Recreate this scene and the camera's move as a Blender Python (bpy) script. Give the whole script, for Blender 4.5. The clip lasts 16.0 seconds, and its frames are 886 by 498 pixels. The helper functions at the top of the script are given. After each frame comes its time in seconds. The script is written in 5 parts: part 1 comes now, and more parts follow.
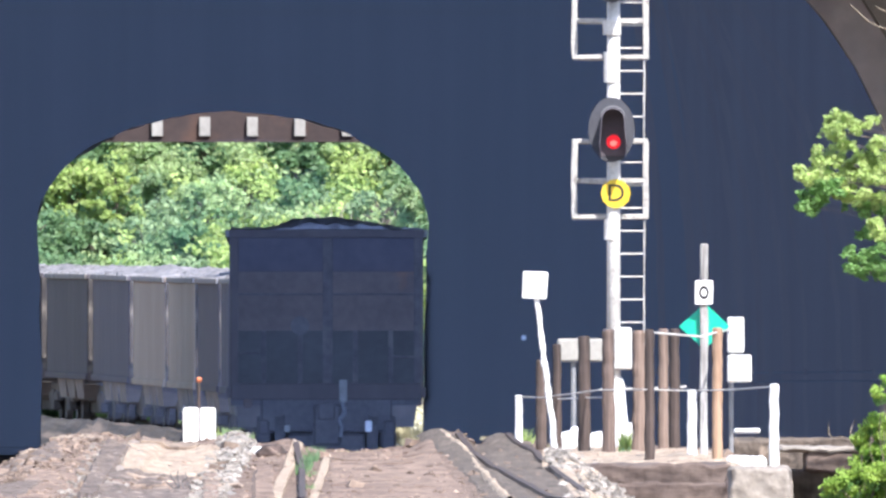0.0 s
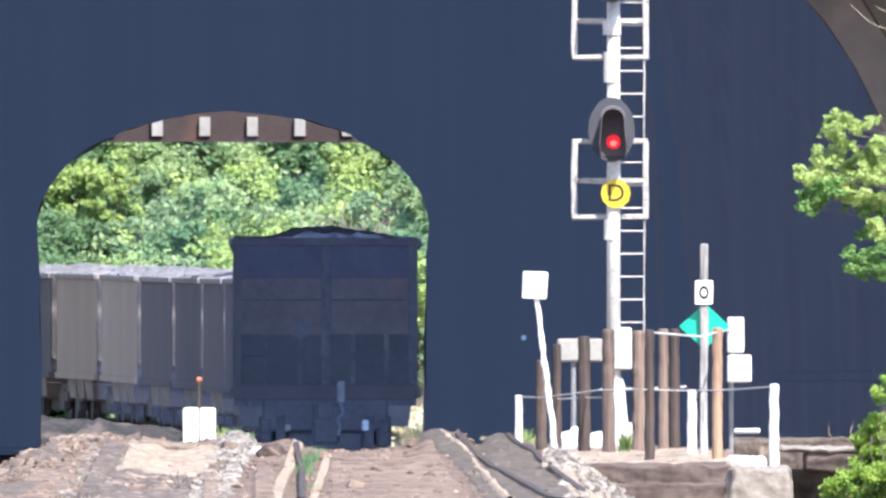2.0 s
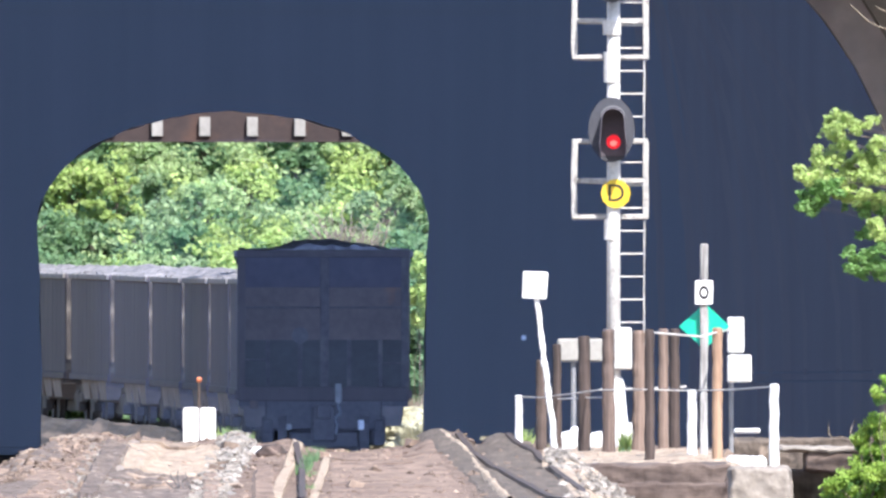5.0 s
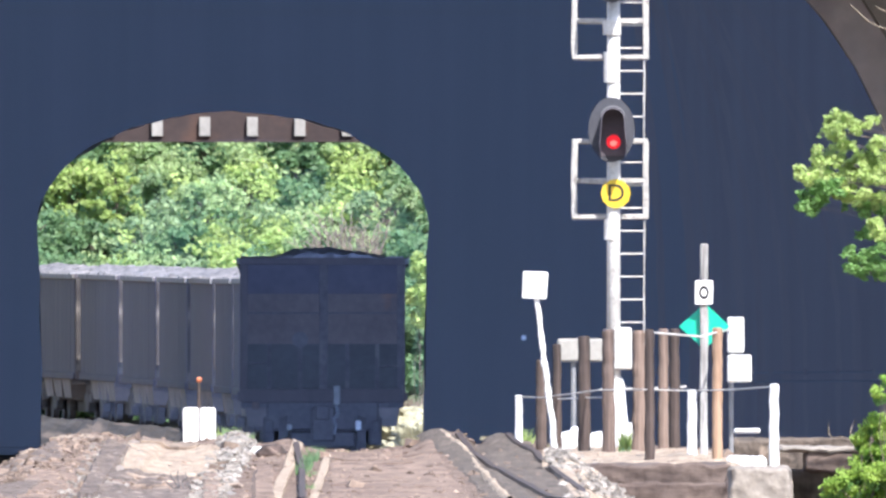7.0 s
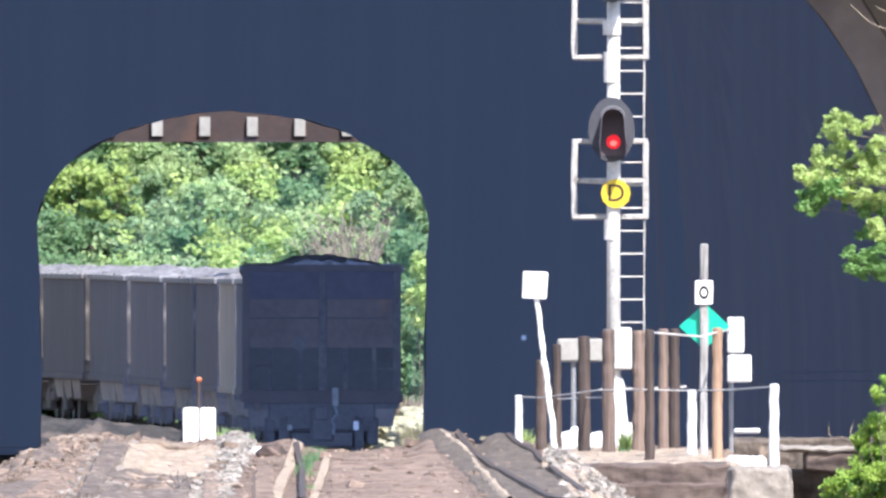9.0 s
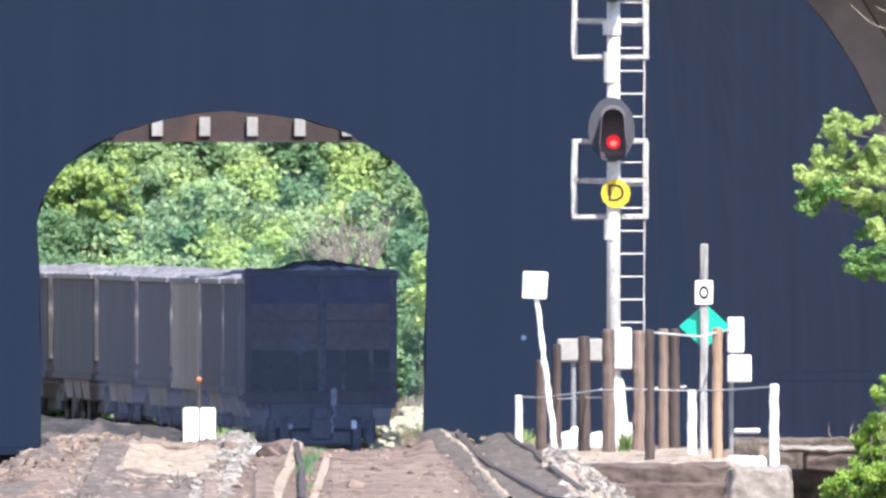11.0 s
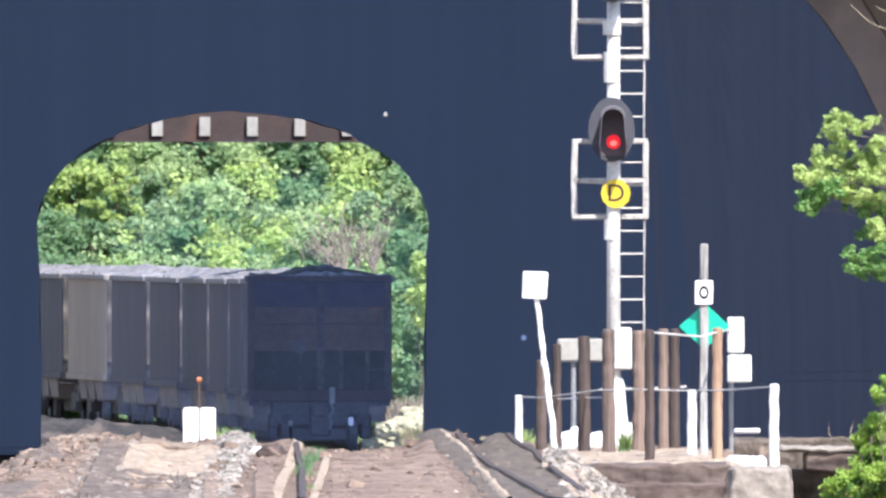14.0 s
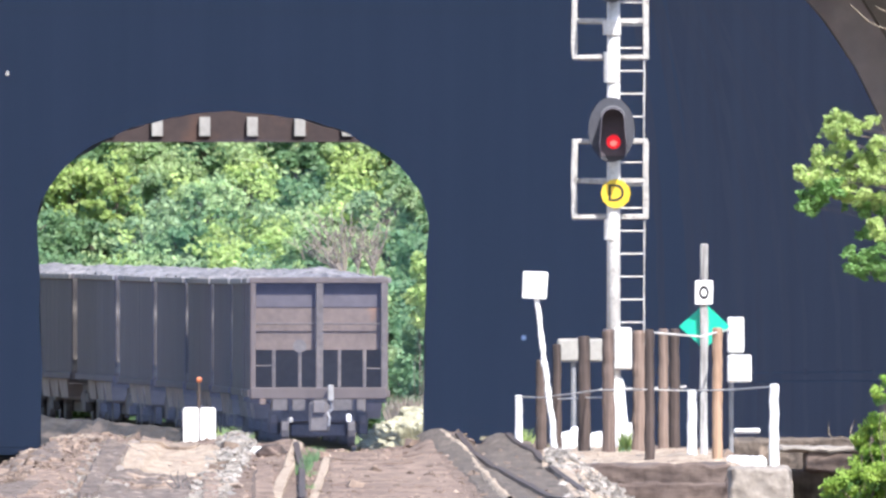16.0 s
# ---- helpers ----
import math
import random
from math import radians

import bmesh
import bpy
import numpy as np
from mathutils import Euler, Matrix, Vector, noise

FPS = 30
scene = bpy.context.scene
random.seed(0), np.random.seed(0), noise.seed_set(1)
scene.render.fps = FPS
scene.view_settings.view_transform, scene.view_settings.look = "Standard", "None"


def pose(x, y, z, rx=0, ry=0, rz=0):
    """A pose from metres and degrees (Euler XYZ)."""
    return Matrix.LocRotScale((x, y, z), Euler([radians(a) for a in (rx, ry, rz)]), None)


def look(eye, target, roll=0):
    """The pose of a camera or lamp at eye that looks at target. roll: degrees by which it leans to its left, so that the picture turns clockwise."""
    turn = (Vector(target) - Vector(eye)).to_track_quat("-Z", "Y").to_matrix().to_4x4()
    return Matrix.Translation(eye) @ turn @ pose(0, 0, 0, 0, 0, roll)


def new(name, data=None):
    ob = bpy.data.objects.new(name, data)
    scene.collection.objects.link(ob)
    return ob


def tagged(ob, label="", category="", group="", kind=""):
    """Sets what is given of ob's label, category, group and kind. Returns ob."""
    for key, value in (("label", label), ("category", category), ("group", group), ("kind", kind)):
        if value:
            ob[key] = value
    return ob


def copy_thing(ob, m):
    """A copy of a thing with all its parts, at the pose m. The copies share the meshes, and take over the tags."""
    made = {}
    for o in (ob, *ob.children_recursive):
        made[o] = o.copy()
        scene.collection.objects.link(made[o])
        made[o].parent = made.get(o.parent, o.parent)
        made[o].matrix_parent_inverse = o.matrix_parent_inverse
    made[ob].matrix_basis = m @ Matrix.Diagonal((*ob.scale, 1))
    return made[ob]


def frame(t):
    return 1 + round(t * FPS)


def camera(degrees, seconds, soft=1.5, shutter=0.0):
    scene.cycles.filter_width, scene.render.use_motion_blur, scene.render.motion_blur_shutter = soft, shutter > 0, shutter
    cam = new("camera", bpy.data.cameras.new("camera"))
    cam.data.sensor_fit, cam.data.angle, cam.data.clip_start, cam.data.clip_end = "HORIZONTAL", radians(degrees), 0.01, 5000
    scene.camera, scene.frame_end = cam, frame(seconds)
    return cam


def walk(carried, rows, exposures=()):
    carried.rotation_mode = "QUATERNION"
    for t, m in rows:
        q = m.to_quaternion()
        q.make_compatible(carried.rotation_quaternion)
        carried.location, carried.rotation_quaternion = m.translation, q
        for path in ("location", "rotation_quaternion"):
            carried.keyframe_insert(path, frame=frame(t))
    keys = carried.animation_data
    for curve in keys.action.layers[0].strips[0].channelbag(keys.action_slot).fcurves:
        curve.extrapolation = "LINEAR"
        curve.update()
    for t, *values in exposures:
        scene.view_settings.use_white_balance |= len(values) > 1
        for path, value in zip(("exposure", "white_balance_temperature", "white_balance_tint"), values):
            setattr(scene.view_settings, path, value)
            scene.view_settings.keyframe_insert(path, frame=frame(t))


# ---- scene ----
# The camera stands still far from the tunnel, with a very long lens.
cam = camera(1.45, 16.0, soft=2.7)
EYE = (0.0, 0.0, 0.95)
HERE = look(EYE, (0.0, 1000.0, 0.95 + 1000.0 * 277.0 / 62000.0))
walk(cam, [(0.0, HERE), (16.0, HERE)], exposures=[(0.0, 1.01, 6170, 15), (9.0, 0.96, 6170, 15), (16.0, 0.91, 6200, 15)])

# ---- light ----
SUN_AZ, SUN_EL = radians(24), radians(48)   # behind the camera, to its right
SUN_DIR = Vector((math.sin(SUN_AZ) * math.cos(SUN_EL), -math.cos(SUN_AZ) * math.cos(SUN_EL), math.sin(SUN_EL)))
world = bpy.data.worlds.new("world")
scene.world = world
world.use_nodes = True
wn = world.node_tree.nodes
sky = wn.new("ShaderNodeTexSky")
sky.sky_type, sky.sun_disc = "NISHITA", False
sky.sun_elevation, sky.sun_rotation = SUN_EL, math.pi - SUN_AZ
world.node_tree.links.new(sky.outputs[0], wn["Background"].inputs[0])
wn["Background"].inputs[1].default_value = 0.15
sun = new("sun", bpy.data.lights.new("sun", "SUN"))
sun.data.energy, sun.data.angle, sun.data.color = 4.9, radians(0.53), (1.0, 0.95, 0.86)
sun.matrix_world = look(SUN_DIR * 300, (0, 0, 0))
# added fill lamp inside the mouth, wider than the opening: lifts end wall and cars like haze
mouth = new("hall_fill", bpy.data.lights.new("hall_fill", "AREA"))
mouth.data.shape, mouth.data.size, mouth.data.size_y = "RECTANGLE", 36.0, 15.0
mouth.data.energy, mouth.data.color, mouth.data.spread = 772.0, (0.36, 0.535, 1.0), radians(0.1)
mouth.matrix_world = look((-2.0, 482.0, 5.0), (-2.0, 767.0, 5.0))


# ---- materials ----
def link(nt, a, b):
    nt.links.new(a, b)


def mat(name, c1, c2, rough=0.8, metal=0.0, fine=20.0, coarse=1.5, bump=0.3, stretch=(1, 1, 1), c3=None, patch=0.55, island=0.0, obj=0.0):
    """Two colours mixed by noise at two scales, a third in patches, fine relief."""
    m = bpy.data.materials.new(name)
    m.use_nodes = True
    nt = m.node_tree
    n = nt.nodes
    bsdf = n["Principled BSDF"]
    co = n.new("ShaderNodeTexCoord")
    mp = n.new("ShaderNodeMapping")
    mp.inputs["Scale"].default_value = stretch
    link(nt, co.outputs["Object"], mp.inputs["Vector"])
    a, b = n.new("ShaderNodeTexNoise"), n.new("ShaderNodeTexNoise")
    a.inputs["Scale"].default_value, b.inputs["Scale"].default_value = fine, coarse
    a.inputs["Detail"].default_value = b.inputs["Detail"].default_value = 5
    for t in (a, b):
        link(nt, mp.outputs[0], t.inputs["Vector"])
    mean = n.new("ShaderNodeMath")
    mean.operation = "MULTIPLY_ADD"
    mean.inputs[1].default_value = 0.45
    half = n.new("ShaderNodeMath")
    half.operation = "MULTIPLY"
    half.inputs[1].default_value = 0.55
    link(nt, b.outputs[0], half.inputs[0])
    link(nt, a.outputs[0], mean.inputs[0])
    link(nt, half.outputs[0], mean.inputs[2])
    ramp = n.new("ShaderNodeValToRGB")
    e = ramp.color_ramp.elements
    e[0].position, e[1].position = 0.36, 0.64
    e[0].color, e[1].color = (*c1, 1), (*c2, 1)
    link(nt, mean.outputs[0], ramp.inputs[0])
    out = ramp.outputs[0]
    if c3:
        p = n.new("ShaderNodeTexNoise")
        p.inputs["Scale"].default_value, p.inputs["Detail"].default_value = coarse * 0.8, 6
        off = n.new("ShaderNodeVectorMath")
        off.inputs[1].default_value = (7.3, 2.1, 4.9)
        link(nt, mp.outputs[0], off.inputs[0])
        link(nt, off.outputs[0], p.inputs["Vector"])
        r2 = n.new("ShaderNodeValToRGB")
        r2.color_ramp.elements[0].position, r2.color_ramp.elements[1].position = patch, patch + 0.08
        link(nt, p.outputs[0], r2.inputs[0])
        mx = n.new("ShaderNodeMixRGB")
        link(nt, r2.outputs[0], mx.inputs[0])
        link(nt, out, mx.inputs[1])
        mx.inputs[2].default_value = (*c3, 1)
        out = mx.outputs[0]
    for amount, node, socket in ((island, "ShaderNodeNewGeometry", "Random Per Island"), (obj, "ShaderNodeObjectInfo", "Random")):
        if amount:
            g = n.new(node)
            hs = n.new("ShaderNodeHueSaturation")
            mr = n.new("ShaderNodeMapRange")
            mr.inputs["To Min"].default_value, mr.inputs["To Max"].default_value = 1 - amount, 1 + amount
            link(nt, g.outputs[socket], mr.inputs["Value"])
            link(nt, mr.outputs[0], hs.inputs["Value"])
            link(nt, out, hs.inputs["Color"])
            out = hs.outputs[0]
    link(nt, out, bsdf.inputs["Base Color"])
    bsdf.inputs["Roughness"].default_value, bsdf.inputs["Metallic"].default_value = rough, metal
    if bump:
        bp = n.new("ShaderNodeBump")
        bp.inputs["Strength"].default_value, bp.inputs["Distance"].default_value = bump, 0.02
        link(nt, a.outputs[0], bp.inputs["Height"])
        link(nt, bp.outputs[0], bsdf.inputs["Normal"])
    return m


def leaf_mat(name, c1, c2):
    m = mat(name, c1, c2, 0.55, fine=3.0, coarse=0.7, bump=0, island=0.32)
    nt = m.node_tree
    n = nt.nodes
    bsdf = n["Principled BSDF"]
    tr = n.new("ShaderNodeBsdfTranslucent")
    link(nt, bsdf.inputs["Base Color"].links[0].from_socket, tr.inputs[0])
    mx = n.new("ShaderNodeMixShader")
    mx.inputs[0].default_value = 0.5
    link(nt, bsdf.outputs[0], mx.inputs[1])
    link(nt, tr.outputs[0], mx.inputs[2])
    link(nt, mx.outputs[0], n["Material Output"].inputs[0])
    return m


def glow(name, colour, strength):
    m = bpy.data.materials.new(name)
    m.use_nodes = True
    b = m.node_tree.nodes["Principled BSDF"]
    b.inputs["Base Color"].default_value = (*colour, 1)
    b.inputs["Emission Color"].default_value = (*colour, 1)
    b.inputs["Emission Strength"].default_value = strength
    b.inputs["Roughness"].default_value, b.inputs["Specular IOR Level"].default_value = 0.6, 0.1
    return m


M_GROUND = mat("dry_earth", (0.05, 0.032, 0.025), (0.25, 0.178, 0.135), 0.95, fine=15, coarse=4, bump=1.0, stretch=(1.0, 0.6, 1.0), c3=(0.40, 0.31, 0.23), patch=0.60)
M_BALLAST = mat("grey_ballast", (0.055, 0.05, 0.047), (0.165, 0.148, 0.138), 0.95, fine=6, coarse=0.9, bump=1.0, c3=(0.23, 0.205, 0.19), patch=0.58)
M_HILL = mat("wooded_soil", (0.11, 0.16, 0.085), (0.19, 0.25, 0.12), 0.95, fine=3, coarse=0.3, bump=0.5)
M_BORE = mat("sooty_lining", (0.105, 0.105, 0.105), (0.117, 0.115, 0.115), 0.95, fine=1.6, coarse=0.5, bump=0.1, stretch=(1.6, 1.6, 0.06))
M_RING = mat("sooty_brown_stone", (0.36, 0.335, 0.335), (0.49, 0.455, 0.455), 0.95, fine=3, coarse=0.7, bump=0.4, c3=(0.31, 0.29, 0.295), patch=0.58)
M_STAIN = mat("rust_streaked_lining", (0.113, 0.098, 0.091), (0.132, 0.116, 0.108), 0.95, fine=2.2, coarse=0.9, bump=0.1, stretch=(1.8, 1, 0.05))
M_STAIN2 = mat("pale_streaked_lining", (0.121, 0.101, 0.092), (0.140, 0.118, 0.106), 0.95, fine=3, coarse=1.1, bump=0.1, stretch=(2.2, 1, 0.08))
M_STIFF = mat("faded_grey_paint", (0.225, 0.217, 0.203), (0.315, 0.307, 0.285), 0.8, fine=9, coarse=2, bump=0.2)
M_STONE = mat("portal_stone", (0.182, 0.168, 0.147), (0.28, 0.259, 0.231), 0.9, fine=6, coarse=0.8, bump=0.5)
M_WHITE = mat("chalky_white_paint", (0.74, 0.74, 0.72), (0.84, 0.84, 0.82), 0.55, fine=30, coarse=4, bump=0.1, c3=(0.58, 0.56, 0.53), patch=0.66)
M_ALU = mat("aluminium_paint", (0.45, 0.44, 0.42), (0.66, 0.645, 0.615), 0.55, 0.0, fine=26, coarse=6, bump=0.1, c3=(0.36, 0.345, 0.325), patch=0.60)
M_CAGE = mat("grey_white_pipe_paint", (0.30, 0.29, 0.275), (0.50, 0.485, 0.46), 0.6, fine=24, coarse=7, bump=0.1, c3=(0.22, 0.21, 0.195), patch=0.59)
M_GREYP = mat("weathered_grey_metal", (0.17, 0.175, 0.185), (0.28, 0.28, 0.29), 0.5, 0.2, fine=30, coarse=4, bump=0.1)
M_BLACK = mat("dull_black_paint", (0.012, 0.012, 0.014), (0.02, 0.02, 0.022), 0.7, fine=20, coarse=3, bump=0.1)
M_DARKGREY = mat("slate_grey_paint", (0.047, 0.049, 0.061), (0.063, 0.066, 0.079), 0.8, fine=20, coarse=3, bump=0.1)
M_HOOD = mat("faded_dark_grey_paint", (0.10, 0.088, 0.108), (0.14, 0.124, 0.145), 0.9, fine=20, coarse=3, bump=0.1)
M_YELLOW = mat("yellow_enamel", (0.624, 0.416, 0.016), (0.688, 0.48, 0.032), 0.4, fine=20, coarse=5, bump=0.05)
M_GREEN = mat("green_enamel", (0, 0.39, 0.255), (0.0075, 0.45, 0.3), 0.4, fine=20, coarse=5, bump=0.05)
M_LAMP = glow("red_lens", (0.70, 0.022, 0.032), 0.55)
M_CORE = glow("lamp_core", (1.0, 0.16, 0.13), 0.9)
M_GLASS_OFF = mat("dark_lens", (0.01, 0.01, 0.012), (0.015, 0.015, 0.018), 0.1, bump=0)
M_WOOD = mat("creosoted_wood", (0.042, 0.032, 0.028), (0.135, 0.098, 0.084), 0.85, fine=22, coarse=6, bump=0.9, stretch=(1, 1, 0.05), obj=0.35, c3=(0.23, 0.165, 0.135), patch=0.58)
M_WOODL = mat("tan_weathered_wood", (0.10, 0.072, 0.058), (0.23, 0.168, 0.138), 0.85, fine=22, coarse=6, bump=0.9, stretch=(1, 1, 0.05), c3=(0.065, 0.047, 0.04), patch=0.60)
M_WOODD = mat("dark_creosoted_wood", (0.022, 0.017, 0.016), (0.085, 0.062, 0.055), 0.85, fine=22, coarse=6, bump=0.9, stretch=(1, 1, 0.05), c3=(0.16, 0.115, 0.095), patch=0.61)
M_WOOD2 = mat("weathered_orange_wood", (0.20, 0.125, 0.085), (0.40, 0.27, 0.18), 0.85, fine=26, coarse=5, bump=0.6, stretch=(1, 1, 0.07))
M_GREYWOOD = mat("silver_grey_wood", (0.16, 0.155, 0.15), (0.50, 0.49, 0.48), 0.85, fine=22, coarse=6, bump=0.8, stretch=(1, 1, 0.10))
M_CONC = mat("worn_concrete", (0.19, 0.155, 0.13), (0.38, 0.325, 0.28), 0.9, fine=9, coarse=2, bump=0.7, c3=(0.13, 0.10, 0.085), patch=0.57)
M_PALE = mat("bleached_stone", (0.19, 0.165, 0.14), (0.33, 0.295, 0.255), 0.9, fine=14, coarse=3, bump=0.6, c3=(0.14, 0.115, 0.097), patch=0.60)
M_RIDGE = mat("grey_tan_gravel", (0.045, 0.036, 0.030), (0.16, 0.128, 0.102), 0.95, fine=15, coarse=4, bump=1.0, stretch=(1.0, 0.6, 1.0), c3=(0.24, 0.19, 0.148), patch=0.60)
M_GRAVEL = mat("mixed_gravel", (0.10, 0.07, 0.058), (0.28, 0.215, 0.17), 0.95, fine=12, coarse=0.8, bump=0.6, island=0.4)
M_PALERUB = mat("pale_rubble", (0.13, 0.115, 0.10), (0.34, 0.315, 0.285), 0.95, fine=15, coarse=4, bump=0.6, stretch=(1.0, 0.6, 1.0), island=0.4)
M_SLAB = mat("cream_stone_slab", (0.13, 0.092, 0.072), (0.42, 0.33, 0.25), 0.95, fine=13, coarse=4, bump=0.7, stretch=(1.0, 0.6, 1.0), obj=0.4, c3=(0.08, 0.055, 0.045), patch=0.60)
M_SAND = mat("cream_sandy_earth", (0.20, 0.145, 0.107), (0.48, 0.395, 0.30), 0.95, fine=14, coarse=3.5, bump=0.8, stretch=(1.0, 0.6, 1.0), c3=(0.13, 0.09, 0.07), patch=0.62)
M_MAUVE = mat("mauve_grey_earth", (0.05, 0.036, 0.031), (0.215, 0.168, 0.138), 0.95, fine=14, coarse=4, bump=0.9, stretch=(1.0, 0.6, 1.0), c3=(0.37, 0.30, 0.245), patch=0.61)
M_PINK = mat("pinkish_earth", (0.10, 0.066, 0.050), (0.30, 0.217, 0.165), 0.95, fine=12, coarse=3.5, bump=0.8, stretch=(0.55, 0.4, 0.5), c3=(0.08, 0.051, 0.041), patch=0.61)
M_PLINTH = mat("brown_grey_stone", (0.06, 0.043, 0.038), (0.165, 0.125, 0.105), 0.95, fine=9, coarse=2, bump=0.9, stretch=(0.7, 0.7, 1.6), c3=(0.045, 0.034, 0.032), patch=0.60)
M_CREAM = mat("cream_paint", (0.27, 0.26, 0.24), (0.36, 0.35, 0.32), 0.6, fine=20, coarse=4, bump=0.1)
M_BANK = mat("dark_ballast", (0.012, 0.011, 0.011), (0.06, 0.053, 0.048), 0.95, fine=5, coarse=1.2, bump=1.0, stretch=(1, 0.3, 1), c3=(0.11, 0.088, 0.074), patch=0.57)
M_ORANGE = mat("faded_orange_paint", (0.42, 0.12, 0.05), (0.55, 0.18, 0.08), 0.6, fine=20, coarse=5, bump=0.1)
M_HUMMOCK = mat("pale_grassy_earth", (0.26, 0.25, 0.165), (0.46, 0.44, 0.31), 0.95, fine=6, coarse=1.5, bump=1.0)
M_BAY = mat("dusty_hopper_bay", (0.155, 0.134, 0.124), (0.27, 0.233, 0.214), 0.9, fine=3, coarse=0.8, bump=0.3)
M_STEEL = mat("rusty_rail_steel", (0.06, 0.0488, 0.045), (0.128, 0.09, 0.075), 0.6, 0.4, fine=20, coarse=2, bump=0.3)
M_TIE = mat("grey_tie_wood", (0.055, 0.038, 0.03), (0.17, 0.122, 0.098), 0.9, fine=16, coarse=3, bump=0.6, stretch=(0.15, 1, 1), obj=0.2)
M_CARGREY = mat("dusty_black_car_paint", (0.070, 0.064, 0.077), (0.098, 0.088, 0.101), 0.85, fine=5, coarse=0.5, bump=0.1, stretch=(1, 1, 0.3), c3=(0.125, 0.108, 0.106), patch=0.60, obj=0.12)
M_CARTAN = mat("faded_tan_car_paint", (0.27, 0.215, 0.17), (0.35, 0.285, 0.225), 0.85, fine=5, coarse=0.5, bump=0.1, stretch=(1, 1, 0.3), c3=(0.18, 0.14, 0.115), patch=0.62)
M_CARBROWN = mat("brown_car_paint", (0.086, 0.072, 0.071), (0.116, 0.096, 0.091), 0.85, fine=5, coarse=0.9, bump=0.15, stretch=(1, 1, 0.4), c3=(0.145, 0.118, 0.105), patch=0.58)
M_BAND = mat("dark_end_band", (0.078, 0.072, 0.085), (0.104, 0.095, 0.108), 0.9, fine=5, coarse=0.9, bump=0.15)
M_RUST = mat("rust_stained_sheet", (0.112, 0.090, 0.082), (0.165, 0.128, 0.112), 0.9, fine=7, coarse=0.9, bump=0.3, c3=(0.25, 0.125, 0.075), patch=0.58)
M_UNDER = mat("grimy_running_gear", (0.085, 0.08, 0.084), (0.14, 0.128, 0.126), 0.85, fine=10, coarse=2, bump=0.3)
M_DUSTY = mat("dusty_hopper_sheet", (0.085, 0.077, 0.078), (0.13, 0.115, 0.112), 0.9, fine=8, coarse=2, bump=0.3, c3=(0.155, 0.135, 0.122), patch=0.60)
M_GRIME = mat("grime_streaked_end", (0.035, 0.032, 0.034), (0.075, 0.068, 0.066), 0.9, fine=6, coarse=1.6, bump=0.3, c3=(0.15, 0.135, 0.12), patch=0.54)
M_SLOPE = mat("dusty_slope_sheet", (0.10, 0.095, 0.09), (0.13, 0.125, 0.12), 0.9, fine=6, coarse=1, bump=0.1)
M_RIM = mat("dust_covered_rim", (0.15, 0.142, 0.138), (0.29, 0.275, 0.262), 0.9, fine=7, coarse=2, bump=0.5)
M_COAL = mat("grey_coal", (0.08, 0.077, 0.080), (0.27, 0.258, 0.262), 0.6, fine=7, coarse=2.5, bump=1.0, c3=(0.34, 0.32, 0.31), patch=0.62)
M_GIRDER = mat("brown_girder_paint", (0.034, 0.025, 0.025), (0.052, 0.037, 0.035), 1.0, fine=6, coarse=0.8, bump=0.2, c3=(0.075, 0.045, 0.036), patch=0.60)
M_BARK = mat("grey_bark", (0.104, 0.08, 0.064), (0.2, 0.168, 0.136), 0.9, fine=20, coarse=4, bump=0.7, stretch=(1, 1, 0.2))
M_DEADWOOD = mat("bleached_dead_twigs", (0.165, 0.135, 0.10), (0.30, 0.255, 0.195), 0.9, fine=20, coarse=2, bump=0.4)
M_LEAF = leaf_mat("mid_green_leaves", (0.17, 0.28, 0.14), (0.36, 0.47, 0.235))
M_LEAFY = leaf_mat("yellow_green_leaves", (0.30, 0.42, 0.125), (0.52, 0.64, 0.235))
M_LEAFD = leaf_mat("deep_green_leaves", (0.11, 0.225, 0.115), (0.23, 0.36, 0.165))
M_LEAFL = leaf_mat("light_green_leaves", (0.24, 0.37, 0.16), (0.45, 0.56, 0.265))
# lit and shaded colours for the same near foliage
M_NEARG = leaf_mat("sunlit_green_leaves", (0.20, 0.37, 0.055), (0.44, 0.58, 0.12))
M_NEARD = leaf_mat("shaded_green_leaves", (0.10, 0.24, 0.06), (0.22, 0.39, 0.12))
M_GRASS = leaf_mat("dry_grass", (0.36, 0.34, 0.21), (0.55, 0.51, 0.34))


# ---- mesh helpers ----
def mesh_of(bm, material, name, smooth=False):
    me = bpy.data.meshes.new(name)
    bmesh.ops.recalc_face_normals(bm, faces=bm.faces)
    for f in bm.faces:
        f.smooth = smooth
    bm.to_mesh(me)
    bm.free()
    me.materials.append(material)
    return me


def part(name, bm, material, parent, label="", smooth=False):
    ob = new(name, mesh_of(bm, material, name, smooth))
    ob.parent = parent
    if label:
        tagged(ob, label)
    return ob


def whole(name, bm, material, label, category, group="", kind="", smooth=False):
    return tagged(new(name, mesh_of(bm, material, name, smooth)), label, category, group, kind)


def thing(name, at, label, category, group="", kind=""):
    ob = new(name)
    ob.matrix_basis = at if isinstance(at, Matrix) else pose(*at)
    return tagged(ob, label, category, group, kind)


